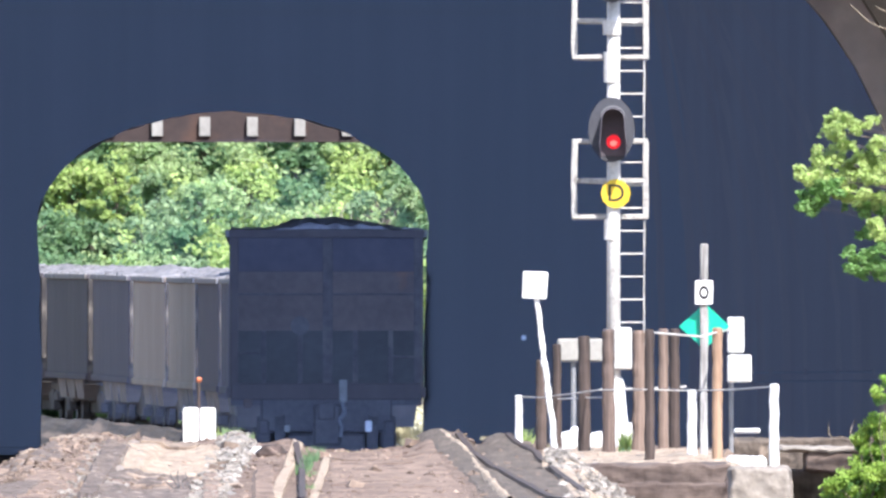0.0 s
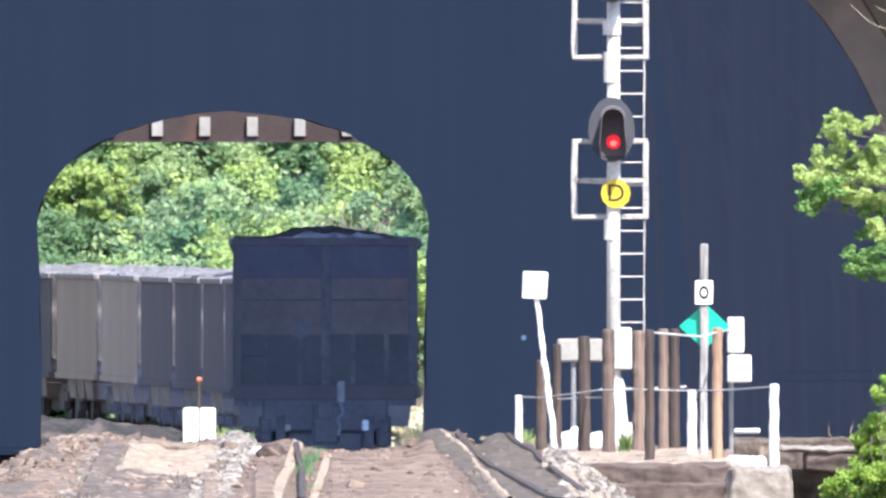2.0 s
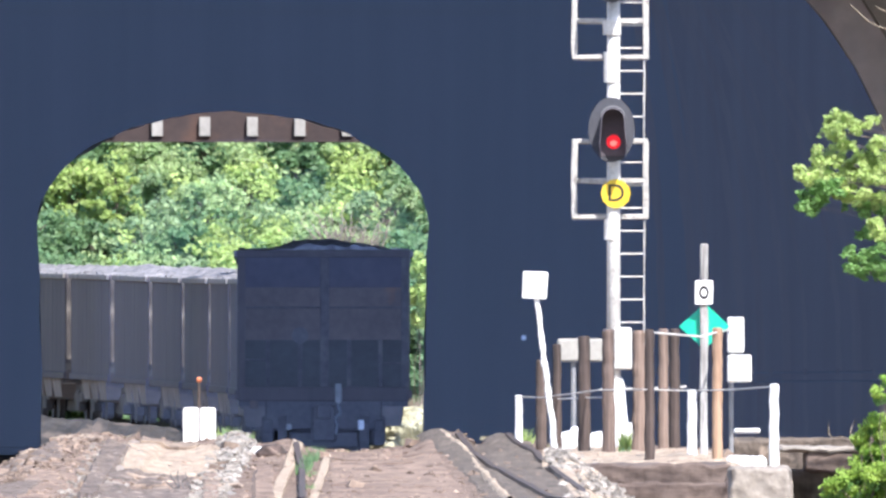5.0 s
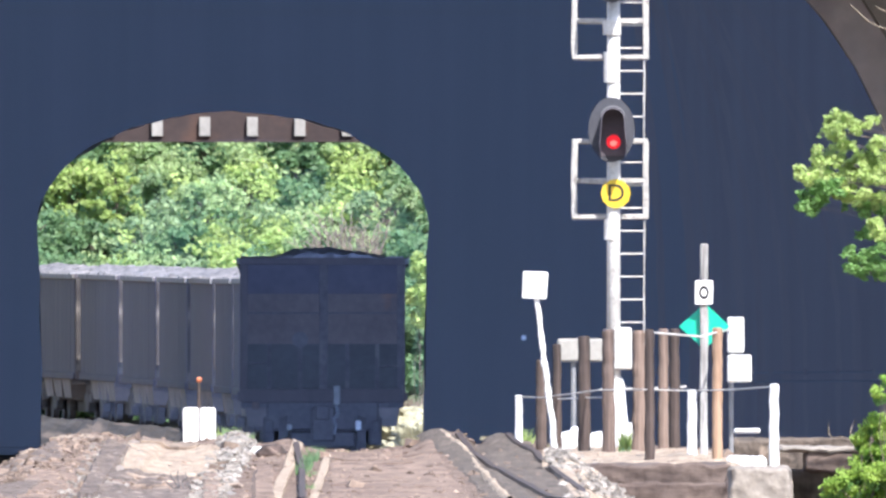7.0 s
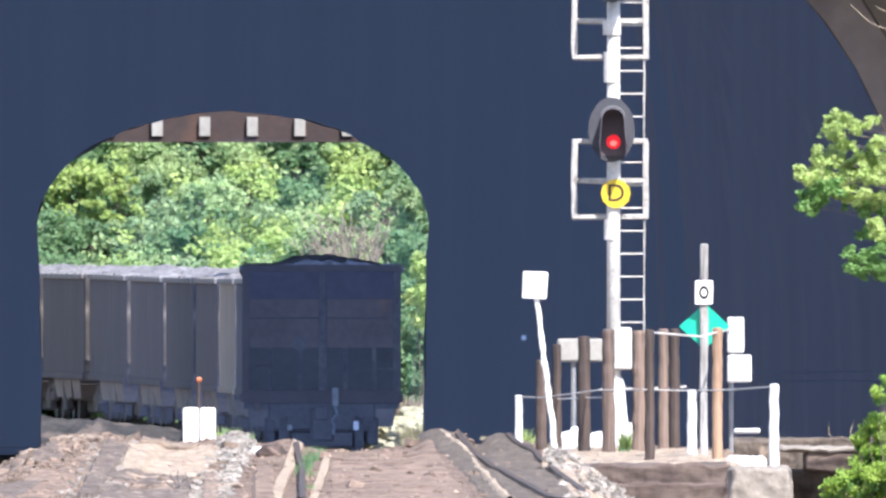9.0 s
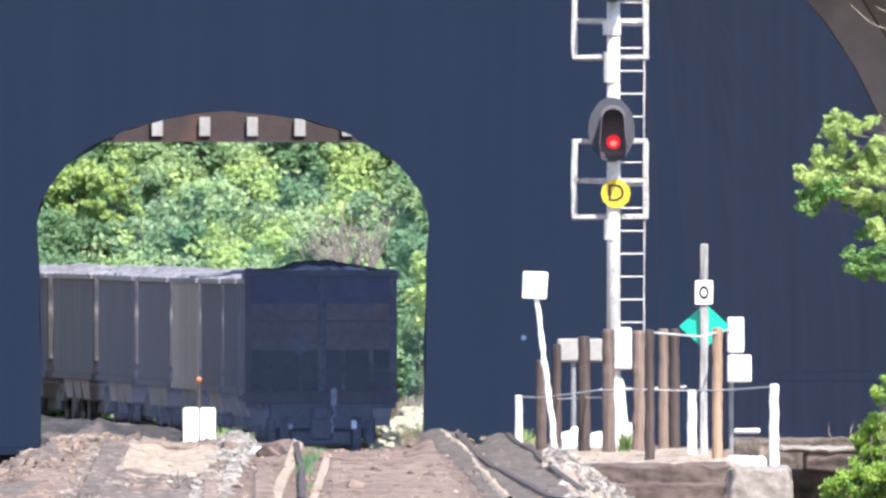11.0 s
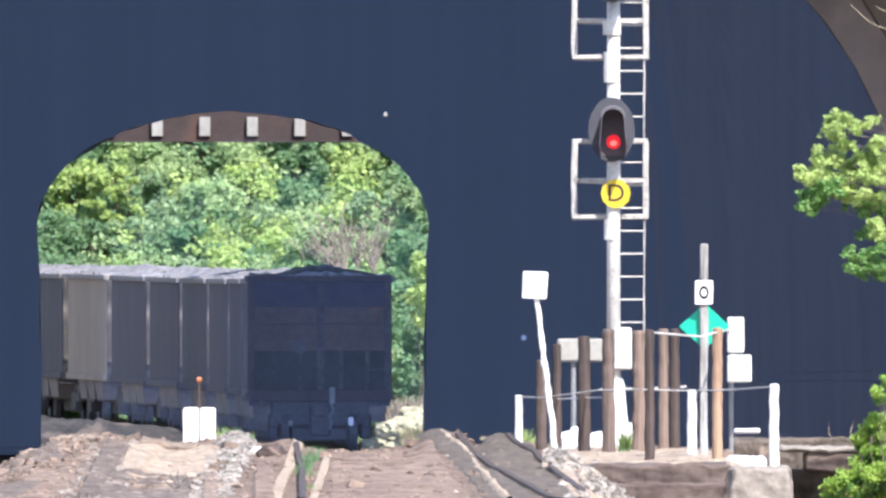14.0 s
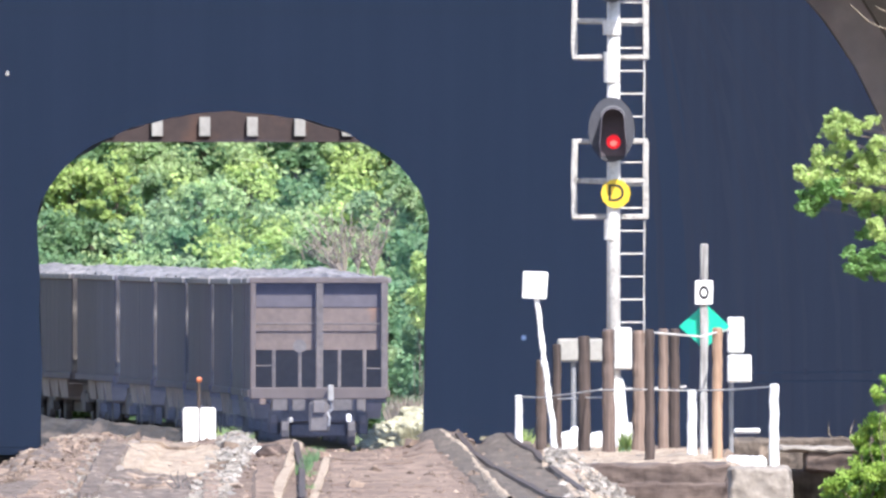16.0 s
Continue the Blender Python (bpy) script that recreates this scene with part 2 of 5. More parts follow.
def box(bm, x0, x1, y0, y1, z0, z1, bevel=0.0, turn=None):
    r = bmesh.ops.create_cube(bm, size=1.0)["verts"]
    bmesh.ops.scale(bm, vec=(x1 - x0, y1 - y0, z1 - z0), verts=r)
    bmesh.ops.translate(bm, vec=((x0 + x1) / 2, (y0 + y1) / 2, (z0 + z1) / 2), verts=r)
    if turn:
        bmesh.ops.transform(bm, matrix=turn, verts=r)
    if bevel:
        edges = {e for v in r for e in v.link_edges}
        bmesh.ops.bevel(bm, geom=list(edges), offset=bevel, segments=1, affect="EDGES")
    return bm


def tube(bm, p0, p1, r0, r1=None, n=10):
    p0, p1 = Vector(p0), Vector(p1)
    r1 = r0 if r1 is None else r1
    d = p1 - p0
    m = Matrix.Translation((p0 + p1) / 2) @ d.to_track_quat("Z", "Y").to_matrix().to_4x4()
    bmesh.ops.create_cone(bm, cap_ends=True, segments=n, radius1=r0, radius2=r1, depth=d.length, matrix=m)
    return bm


def rough_up(bm, amount, scale):
    for v in bm.verts:
        v.co += noise.noise_vector(v.co * scale) * amount
    return bm


def ragged(bm, amount, scale=6.0, step=0.12):
    """Worn, uneven outlines: long edges are cut and shaken a little."""
    for e in [e for e in bm.edges if e.calc_length() > step * 1.5]:
        if e.is_valid:
            bmesh.ops.subdivide_edges(bm, edges=[e], cuts=min(30, int(e.calc_length() / step)))
    return rough_up(bm, amount, scale)


def BM():
    return bmesh.new()


def leaves(centres, radii, count, size, seed, flat=0.75, mate=None, shell=0.55):
    """Leaf blades scattered through clumps: one mesh of small folded blades."""
    rng = np.random.default_rng(seed)
    centres, radii = np.array(centres), np.array(radii)
    k = rng.choice(len(centres), count, p=radii ** 2 / (radii ** 2).sum())
    d = rng.normal(size=(count, 3))
    d /= np.linalg.norm(d, axis=1)[:, None]
    rad = radii[k] * (shell + (1.05 - shell) * rng.random(count) ** 0.6)
    p = centres[k] + d * rad[:, None] * np.array((1, 1, flat))
    nrm = d * 0.35 + rng.normal(size=(count, 3)) * 0.5 + np.array(SUN_DIR) * 0.55
    nrm /= np.linalg.norm(nrm, axis=1)[:, None]
    u = np.cross(nrm, rng.normal(size=(count, 3)))
    u /= np.linalg.norm(u, axis=1)[:, None]
    w = np.cross(nrm, u)
    s = size * (0.6 + 0.8 * rng.random(count))[:, None]
    a, b = p - u * s, p + u * s
    c, e = p + w * s * 0.55 + nrm * s * 0.15, p - w * s * 0.55 + nrm * s * 0.15
    v = np.stack([a, e, b, c], 1).reshape(-1, 3)
    f = np.arange(count * 4).reshape(-1, 4)
    me = bpy.data.meshes.new("leaves")
    me.from_pydata(v.tolist(), [], f.tolist())
    me.materials.append(mate)
    return me


def limb(bm, p0, p1, r0, r1, bend, rng, steps=4, n=6):
    p0, p1 = Vector(p0), Vector(p1)
    last, lr = p0, r0
    for i in range(1, steps + 1):
        q = p0.lerp(p1, i / steps) + Vector([rng.uniform(-bend, bend) for _ in range(3)]) * (i < steps)
        r = r0 + (r1 - r0) * i / steps
        tube(bm, last, q, lr, r, n)
        last, lr = q, r
    return last


def tree(name, at, height, spread, clumps, count, size, leaf, seed, label, group="", trunk_r=0.12, low=0.25, lobe=(0.15, 0.34)):
    """A tapered trunk with limbs, each ending in an uneven clump of leaves."""
    rng = random.Random(seed)
    t = thing(name, at, label, "tree" if name == "tree" else "bush", group)
    bm = BM()
    top = limb(bm, (0, 0, -0.3), (rng.uniform(-.2, .2), rng.uniform(-.2, .2), height * 0.7), trunk_r, trunk_r * 0.4, 0.06, rng, 5, 8)
    cs, rs = [], []
    for i in range(clumps):
        h = height * (low + (0.95 - low) * (i + rng.random()) / clumps)
        a = rng.uniform(0, 6.283)
        reach = spread * (0.35 + 0.65 * rng.random()) * (1.05 - 0.6 * abs(h / height - 0.5))
        c = Vector((math.cos(a) * reach, math.sin(a) * reach, h))
        limb(bm, (0, 0, min(h * 0.7, height * 0.65)), c, trunk_r * 0.45, 0.012, 0.1, rng, 3, 5)
        cs.append(tuple(c))
        rs.append(spread * rng.uniform(*lobe))
    part("trunk", bm, M_BARK, t, "rough grey-brown trunk with limbs")
    crown = new("crown", leaves(cs, rs, count, size, seed, mate=leaf))
    crown.parent = t
    return t


# ---- the line of the track ----
def track(s):
    """The track's centre at s metres from the camera: straight through the bore, then bending left and climbing."""
    c = max(0.0, s - 773.0)
    x = -1.855 - 0.00407 * (s - 557.0) - 0.5 * 0.00071 * min(c, 400.0) ** 2 - 0.284 * max(0.0, c - 400.0)
    g = min(max(0.0, s - 779.0), 101.0)
    z = 0.0017 * max(0.0, s - 745.0) + 2.65e-5 * g * g + 0.0035 * max(0.0, s - 880.0) - 0.065 * math.exp(-((s - 695.0) / 60.0) ** 2)
    if s < 450.0:
        z = ground_z(x, s) + 0.02
    return Vector((x, s, z))


RELIEF = ((-7.0, -0.55), (-5.6, -0.32), (-5.05, -0.06), (-4.65, 0.13), (-4.2, 0.16), (-3.7, 0.10), (-3.2, 0.03), (-2.8, 0.06), (-2.5, 0.16),
          (-2.25, 0.03), (-1.9, 0.08), (-1.6, -0.03), (-0.9, -0.05), (-0.45, 0.0), (-0.15, 0.17), (0.2, 0.18), (0.42, 0.02), (0.7, 0.14),
          (1.0, 0.10), (1.4, 0.0), (2.6, 0.0), (3.4, -0.02), (3.8, -0.2), (4.2, -0.75), (6.0, -0.9), (8.0, -0.9))


def relief(x):
    for (a, za), (b, zb) in zip(RELIEF, RELIEF[1:]):
        if a <= x <= b:
            k = (x - a) / (b - a)
            k = k * k * (3 - 2 * k)
            return za + (zb - za) * k
    return RELIEF[0][1] if x < 0 else RELIEF[-1][1]


def ground_z(x, y):
    """A low rise of bare earth in front of the bore, level elsewhere."""
    if y < 370:
        base = -0.05
    elif y < 432:
        base = -0.05 + 0.50 * (y - 370) / 62
    elif y < 447:
        base = 0.45 - 0.45 * (y - 432) / 15
    else:
        base = 0.0
    k = min(1.0, max(0.0, (y - 360) / 40)) * min(1.0, max(0.0, (452 - y) / 12))
    n = noise.noise(Vector((x * 1.2, y * 0.16, 0))) * 0.035 + noise.noise(Vector((x * 2.5, y * 0.4, 5))) * 0.02 + noise.noise(Vector((x * 9, y * 0.5, 3))) * 0.012
    lumpy = min(1.0, max(0.0, (-2.3 - x) / 0.4))
    n += lumpy * (0.04 * noise.noise(Vector((x * 4.0, y * 0.2, 11))) + 0.022 * noise.noise(Vector((x * 10.0, y * 0.4, 15))))
    if x > 1.5 and y < 407.5:
        base -= 0.42 * min(1.0, (x - 1.5) / 0.2) * min(1.0, (407.5 - y) / 1.5)
    bumps = 1.0 if x < -3.4 or x > 1.6 else min(1.0, max(0.0, (y - 406) / 24))
    return base - (0.12 if y >= 447 else 0.0) + (relief(x) * bumps + n) * k


def ground():
    xs = [-2500, -900, -300, -120, -60, -30, -15, -10] + [-7 + i * 0.07 for i in range(201)] + [10, 15, 30, 60, 120, 300, 900, 2500]
    ys = [-600, -100, -20, 0, 100, 200, 300, 350] + [360 + i * 0.5 for i in range(200)] + [470, 520, 600, 700, 760, 800, 850, 905, 1100, 1600, 3500]
    vs = [(x, y, ground_z(x, y) - (1.5 if 452 < y else 0.0) * (y > 905 and 0)) for y in ys for x in xs]
    w = len(xs)
    fs = [(j * w + i, j * w + i + 1, (j + 1) * w + i + 1, (j + 1) * w + i) for j in range(len(ys) - 1) for i in range(w - 1)]
    me = bpy.data.meshes.new("ground")
    me.from_pydata(vs, [], fs)
    me.materials.append(M_GROUND)
    tagged(new("ground", me), "bare reddish-brown earth and stones along the railway", "ground", kind="structure")


ground()


# ---- the tunnel ----
def arch(xc, a, spring, rise, y, n=28, foot=-0.3, rough=0.0, tuck=0.0):
    """An arched opening's outline, from the foot on one side over the crown to the other."""
    pts = [Vector((xc - a + tuck, y, foot)), Vector((xc - a + tuck, y, (foot + spring) / 2))]
    for i in range(n + 1):
        t = math.pi * i / n
        c, s = -math.cos(t), math.sin(t)
        pts.append(Vector((xc + a * math.copysign(abs(c) ** 1.01, c), y, spring + rise * max(s, 0.0) ** 1.01)))
    pts = pts + [Vector((xc + a - tuck, y, (foot + spring) / 2)), Vector((xc + a - tuck, y, foot))]
    if rough:
        full = [p.lerp(q, k / 4) for p, q in zip(pts, pts[1:]) for k in range(4)] + [pts[-1]]
        pts = [p + Vector((noise.noise(p * 1.6), 0, noise.noise(p * 1.6 + Vector((9, 9, 9))))) * rough for p in full]
    return pts


def bridge_loops(bm, loops):
    rows = [[bm.verts.new(p) for p in l] for l in loops]
    for r0, r1 in zip(rows, rows[1:]):
        for i in range(len(r0) - 1):
            bm.faces.new((r0[i], r0[i + 1], r1[i + 1], r1[i]))
    return rows


NEAR_Y, RING_Y, FAR_Y = 463.0, 475.0, 757.0
RING = (-0.7, 7.0, 3.0, 5.91)
OUTER_RING = (-0.7, 7.55, 3.0, 6.5)
FAR = (-4.54, 4.23, 4.83, 2.47)


def hall():
    """The wide dark hall under the hill, between the near ring and the far end wall."""
    bm = BM()
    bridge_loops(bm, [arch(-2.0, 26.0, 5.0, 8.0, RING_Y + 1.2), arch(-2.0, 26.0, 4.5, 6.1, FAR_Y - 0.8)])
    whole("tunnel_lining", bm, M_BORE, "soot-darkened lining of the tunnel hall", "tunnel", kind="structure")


def opening_wall(name, y0, y1, inner, outer, material, label, cat, rough=0.0, tuck=0.0):
    """A thick wall with an arched opening through it."""
    bm = BM()
    bridge_loops(bm, [arch(*inner, y1, rough=rough, tuck=tuck), arch(*outer, y1, rough=rough), arch(*outer, y0, rough=rough), arch(*inner, y0, rough=rough, tuck=tuck), arch(*inner, y1, rough=rough, tuck=tuck)])
    return whole(name, bm, material, label, cat, kind="structure")


hall()
opening_wall("tunnel_ring", RING_Y, RING_Y + 1.2, RING, (-0.5, 10.4, 4.0, 7.4), M_RING, "soot-stained brown stone ring inside the tunnel mouth", "tunnel ring")
opening_wall("tunnel_ring", RING_Y - 2.0, RING_Y - 0.004, OUTER_RING, (-0.5, 10.4, 4.0, 7.4), M_STONE, "darker outer stone ring inside the tunnel mouth", "tunnel ring")
bm = BM()
bridge_loops(bm, [arch(-0.5, 8.9, 4.0, 6.3, NEAR_Y + 1.2), arch(-0.5, 8.9, 4.0, 6.3, RING_Y)])
whole("mouth_lining", bm, M_RING, "dark stained stone lining of the tunnel mouth", "tunnel", kind="structure")
opening_wall("portal_near", NEAR_Y, NEAR_Y + 1.2, (-0.5, 8.8, 4.0, 6.2), (-0.5, 46.0, 1.5, 12.0), M_STONE, "weathered stone headwall of the tunnel", "portal")
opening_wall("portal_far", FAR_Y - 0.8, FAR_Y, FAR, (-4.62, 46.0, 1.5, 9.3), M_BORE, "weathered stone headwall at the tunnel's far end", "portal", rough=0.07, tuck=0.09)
# unseen wall, added to keep the sun off the car end's right half
bm = BM()
box(bm, 0.15, 1.1, FAR_Y + 0.02, FAR_Y + 9.5, -0.4, 11.3, 0.05)
whole("shade_wall", bm, M_STONE, "unseen stone wall added to shade the emerging car", "wall", kind="structure")


def hill():
    bm = BM()
    loops = []
    for i in range(25):
        k = i / 24
        y = NEAR_Y + 0.9 + k * (FAR_Y - NEAR_Y - 1.3)
        up = math.sin(math.pi * k) ** 0.7
        xc = -0.5 + (-4.12) * k
        pts = arch(xc, 46.0 + 40 * up, 1.5, 12.0 + (9.3 - 12.0) * k + 26 * up - 0.05, y, n=40)
        loops.append([p + Vector((0, 0, noise.noise(p * 0.06) * 2.0 * up)) for p in pts])
    bridge_loops(bm, loops)
    whole("hill", bm, M_HILL, "wooded hill over the tunnel", "hill", kind="structure", smooth=True)


hill()


def facing():
    """A rust-streaked facing on one side of the end wall, with a curved edge."""
    bm = BM()
    rows = []
    for y in (FAR_Y - 0.9, FAR_Y - 0.81):
        for far in (False, True):
            rows.append([bm.verts.new((14.0 if far else 5.45 - 0.0105 * max(0.0, z - 2.0) ** 2 + 0.06 * noise.noise(Vector((0, z * 1.5, 3))), y, z)) for z in [-0.3 + 0.35 * i for i in range(31)]])
    for a, b in ((rows[0], rows[1]), (rows[0], rows[2])):
        for i in range(30):
            bm.faces.new((a[i], a[i + 1], b[i + 1], b[i]))
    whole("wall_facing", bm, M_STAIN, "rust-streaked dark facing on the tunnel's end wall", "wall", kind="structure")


facing()


def stain_bands():
    """Faint lighter bands that follow the curve of the facing."""
    rng = random.Random(14)
    for k in range(9):
        x0, w = 4.75 + 0.52 * k + rng.uniform(-0.12, 0.12), rng.uniform(0.05, 0.22)
        bm = BM()
        rows = []
        for y in (FAR_Y - 0.916, FAR_Y - 0.904):
            for e in (0.0, w):
                rows.append([Vector((x0 + e - (0.0105 + 0.004 * k) * max(0.0, z - 2.0) ** 2 + 0.05 * noise.noise(Vector((k, z * 1.2, e * 4))), y, z)) for z in [0.2 + 0.35 * i for i in range(30)]])
        bridge_loops(bm, [rows[0], rows[1], rows[3], rows[2], rows[0]])
        whole("lining_stain", bm, M_STAIN2, "faint pale mineral streak on the dark facing", "stain", "streaks on the facing", "structure")


stain_bands()
# added kerb in the wall's colour, covers the unlit floor at its foot
bm = BM()
box(bm, -12.0, -8.85, 753, 754, -0.4, 0.06, 0.03)
whole("kerb", bm, M_BORE, "low kerb added to cover the dark floor before the end wall", "kerb", kind="structure")


def hillside():
    """The steep wooded slope behind the far end."""
    xs = [-300 + i * 10 for i in range(26)] + [-48 + i * 3 for i in range(28)] + [40 + i * 10 for i in range(22)]
    ys = [908, 912, 916, 920, 925, 930, 936, 945, 960, 980, 1010, 1060, 1150, 1300, 1600]
    zs = [-0.3, 0.3, 1.0, 2.2, 4.2, 6.6, 9.5, 13, 19, 26, 34, 44, 52, 40, -1]
    vs = []
    for y, z in zip(ys, zs):
        for x in xs:
            back = max(0.0, -(x + 9.0)) * 0.35
            vs.append((x, y + back, z + noise.noise(Vector((x * 0.2, y * 0.2, 1))) * 0.12 * z))
    w = len(xs)
    fs = [(j * w + i, j * w + i + 1, (j + 1) * w + i + 1, (j + 1) * w + i) for j in range(len(ys) - 1) for i in range(w - 1)]
    me = bpy.data.meshes.new("hillside")
    me.from_pydata(vs, [], fs)
    me.materials.append(M_HILL)
    tagged(new("hillside", me), "steep wooded hillside behind the railway", "hillside", kind="structure")


hillside()


# ---- permanent way ----
def ballast(name, s0, s1, width, label):
    bm = BM()
    loops = []
    s = s0
    while s <= s1:
        p, q = track(s), track(s + 1)
        d = (q - p).normalized()
        side = Vector((d.y, -d.x, 0))
        prof = [(a * (width + 0.9), -0.17 if abs(a) < 0.68 else -0.17 - 1.8 * (abs(a) - 0.68)) for a in [-1 + i / 12 for i in range(25)]]
        loops.append([p + side * a + Vector((0, 0, b + noise.noise(Vector((a * 3, s * 0.5, 2))) * 0.07 * min(1.0, max(0.15, (abs(a) - 1.0) * 2)))) for a, b in prof])
        s += 1.5
    bridge_loops(bm, loops)
    whole(name, bm, M_BALLAST, label, "ballast", kind="structure")


ballast("ballast", 448.0, 1000.0, 1.9, "grey crushed-stone ballast under the track")


def rail(points, label, group):
    """A rail of flat-bottomed section swept along points."""
    prof = ((-0.07, 0.0), (-0.07, 0.012), (-0.012, 0.03), (-0.012, 0.12), (-0.036, 0.13), (-0.036, 0.165), (0.036, 0.165), (0.036, 0.13), (0.012, 0.12), (0.012, 0.03), (0.07, 0.012), (0.07, 0.0), (-0.07, 0.0))
    bm = BM()
    loops = []
    for i, p in enumerate(points):
        d = (points[min(i + 1, len(points) - 1)] - points[max(i - 1, 0)]).normalized()
        side = Vector((d.y, -d.x, 0)).normalized()
        loops.append([p + side * a + Vector((0, 0, b)) for a, b in prof])
    bridge_loops(bm, loops)
    return whole("rail", bm, M_STEEL, label, "rail", group, "structure")


for off in (-0.7525, 0.7525):
    pts = []
    s = 448.0
    while s <= 1000:
        p, q = track(s), track(s + 1)
        d = (q - p).normalized()
        pts.append(p + Vector((d.y, -d.x, 0)) * off + Vector((0, 0, -0.165)))
        s += 3
    rail(pts, "rusty steel running rail on ballast", "running rails")


# ---- overbridge beyond the tunnel ----
def overbridge():
    t = thing("bridge", (0, 832, 0), "brown plate-girder bridge with pale stiffeners across the track", "bridge")
    z0, z1 = 7.244, 9.1
    bm = BM()
    box(bm, -18, 8, -0.02, 0.02, z0, z1)
    box(bm, -18, 8, -0.2, 0.2, z0 - 0.04, z0, 0.01)
    box(bm, -18, 8, -0.2, 0.2, z1, z1 + 0.04, 0.01)
    box(bm, -18, 8, 0.3, 4.0, z1 - 0.5, z1 - 0.1)
    part("girder", bm, M_GIRDER, t)
    for i in range(-8, 14):
        x = -6.79 + i * 1.130
        if -18 < x < 8:
            bm = BM()
            box(bm, x - 0.13, x + 0.13, -0.2, -0.02, z0 + 0.10, z0 + 0.56, 0.012)
            part("stiffener", bm, M_STIFF, t, "faded grey-white stiffener")
    for x in (-19, 9):
        bm = BM()
        box(bm, x - 1.2, x + 1.2, -1, 5, -0.3, z1 - 0.5, 0.05)
        part("abutment", bm, M_STONE, t, "weathered stone abutment")


overbridge()


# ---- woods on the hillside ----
# places (x, z, radius) whose leaves are coloured as sunlit
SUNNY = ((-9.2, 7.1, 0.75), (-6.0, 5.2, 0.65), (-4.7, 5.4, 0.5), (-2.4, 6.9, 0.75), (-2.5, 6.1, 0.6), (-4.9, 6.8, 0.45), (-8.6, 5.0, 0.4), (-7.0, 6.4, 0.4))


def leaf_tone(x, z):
    """Leaf colour at that place of the slope: sunlight painted as yellow-green at SUNNY, deep green at the foot and
    right, mixed green elsewhere.
    """
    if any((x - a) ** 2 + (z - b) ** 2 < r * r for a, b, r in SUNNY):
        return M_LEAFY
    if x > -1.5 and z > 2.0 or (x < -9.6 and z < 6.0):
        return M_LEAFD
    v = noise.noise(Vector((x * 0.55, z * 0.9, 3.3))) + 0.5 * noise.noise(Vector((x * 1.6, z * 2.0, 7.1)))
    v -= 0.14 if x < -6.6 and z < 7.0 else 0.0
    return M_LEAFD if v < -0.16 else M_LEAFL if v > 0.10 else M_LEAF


TONES = {"mid_green_leaves": "mid-green leafy bush on the wooded slope", "light_green_leaves": "light green leafy bush on the wooded slope",
         "deep_green_leaves": "deep green bush on the wooded slope", "yellow_green_leaves": "sunlit yellow-green bush on the wooded slope"}


def woods():
    rng = random.Random(5)
    n = 0
    for row, (y, z) in enumerate(((911, 0.2), (914.5, 0.7), (918, 1.6), (921, 2.6), (924, 3.8), (927, 5.1), (930, 6.5), (933, 8.0), (935.5, 9.2))):
        x = (-4.6 if row < 2 else -15.0) + 0.5 * (row % 2)
        while x < 2.0:
            h, spread = rng.uniform(1.7, 2.6), rng.uniform(0.75, 1.2)
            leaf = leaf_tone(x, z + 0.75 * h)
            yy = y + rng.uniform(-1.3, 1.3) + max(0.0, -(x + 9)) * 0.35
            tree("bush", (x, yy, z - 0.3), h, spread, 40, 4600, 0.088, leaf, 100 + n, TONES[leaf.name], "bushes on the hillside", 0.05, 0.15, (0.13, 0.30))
            n += 1
            x += rng.uniform(0.95, 1.35)


woods()


def undergrowth():
    """Low leaves over the slope between the bushes, in the tones of the bushes round them."""
    rng = random.Random(8)
    spots = {}
    for _ in range(4900):
        x, y = rng.uniform(-18, 4), rng.uniform(910, 948)
        z = float(np.interp(y, (908, 912, 916, 920, 925, 930, 936, 945), (-0.3, 0.3, 1.0, 2.2, 4.2, 6.6, 9.5, 13))) + rng.uniform(0.0, 1.7)
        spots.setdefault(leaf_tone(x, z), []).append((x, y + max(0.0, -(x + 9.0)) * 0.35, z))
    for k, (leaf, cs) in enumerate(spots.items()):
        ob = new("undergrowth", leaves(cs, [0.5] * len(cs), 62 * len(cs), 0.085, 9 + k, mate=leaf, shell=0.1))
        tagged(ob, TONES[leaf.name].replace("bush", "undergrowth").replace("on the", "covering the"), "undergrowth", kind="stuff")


undergrowth()


# ---- train ----
PITCH, BODY = 15.5, 13.6


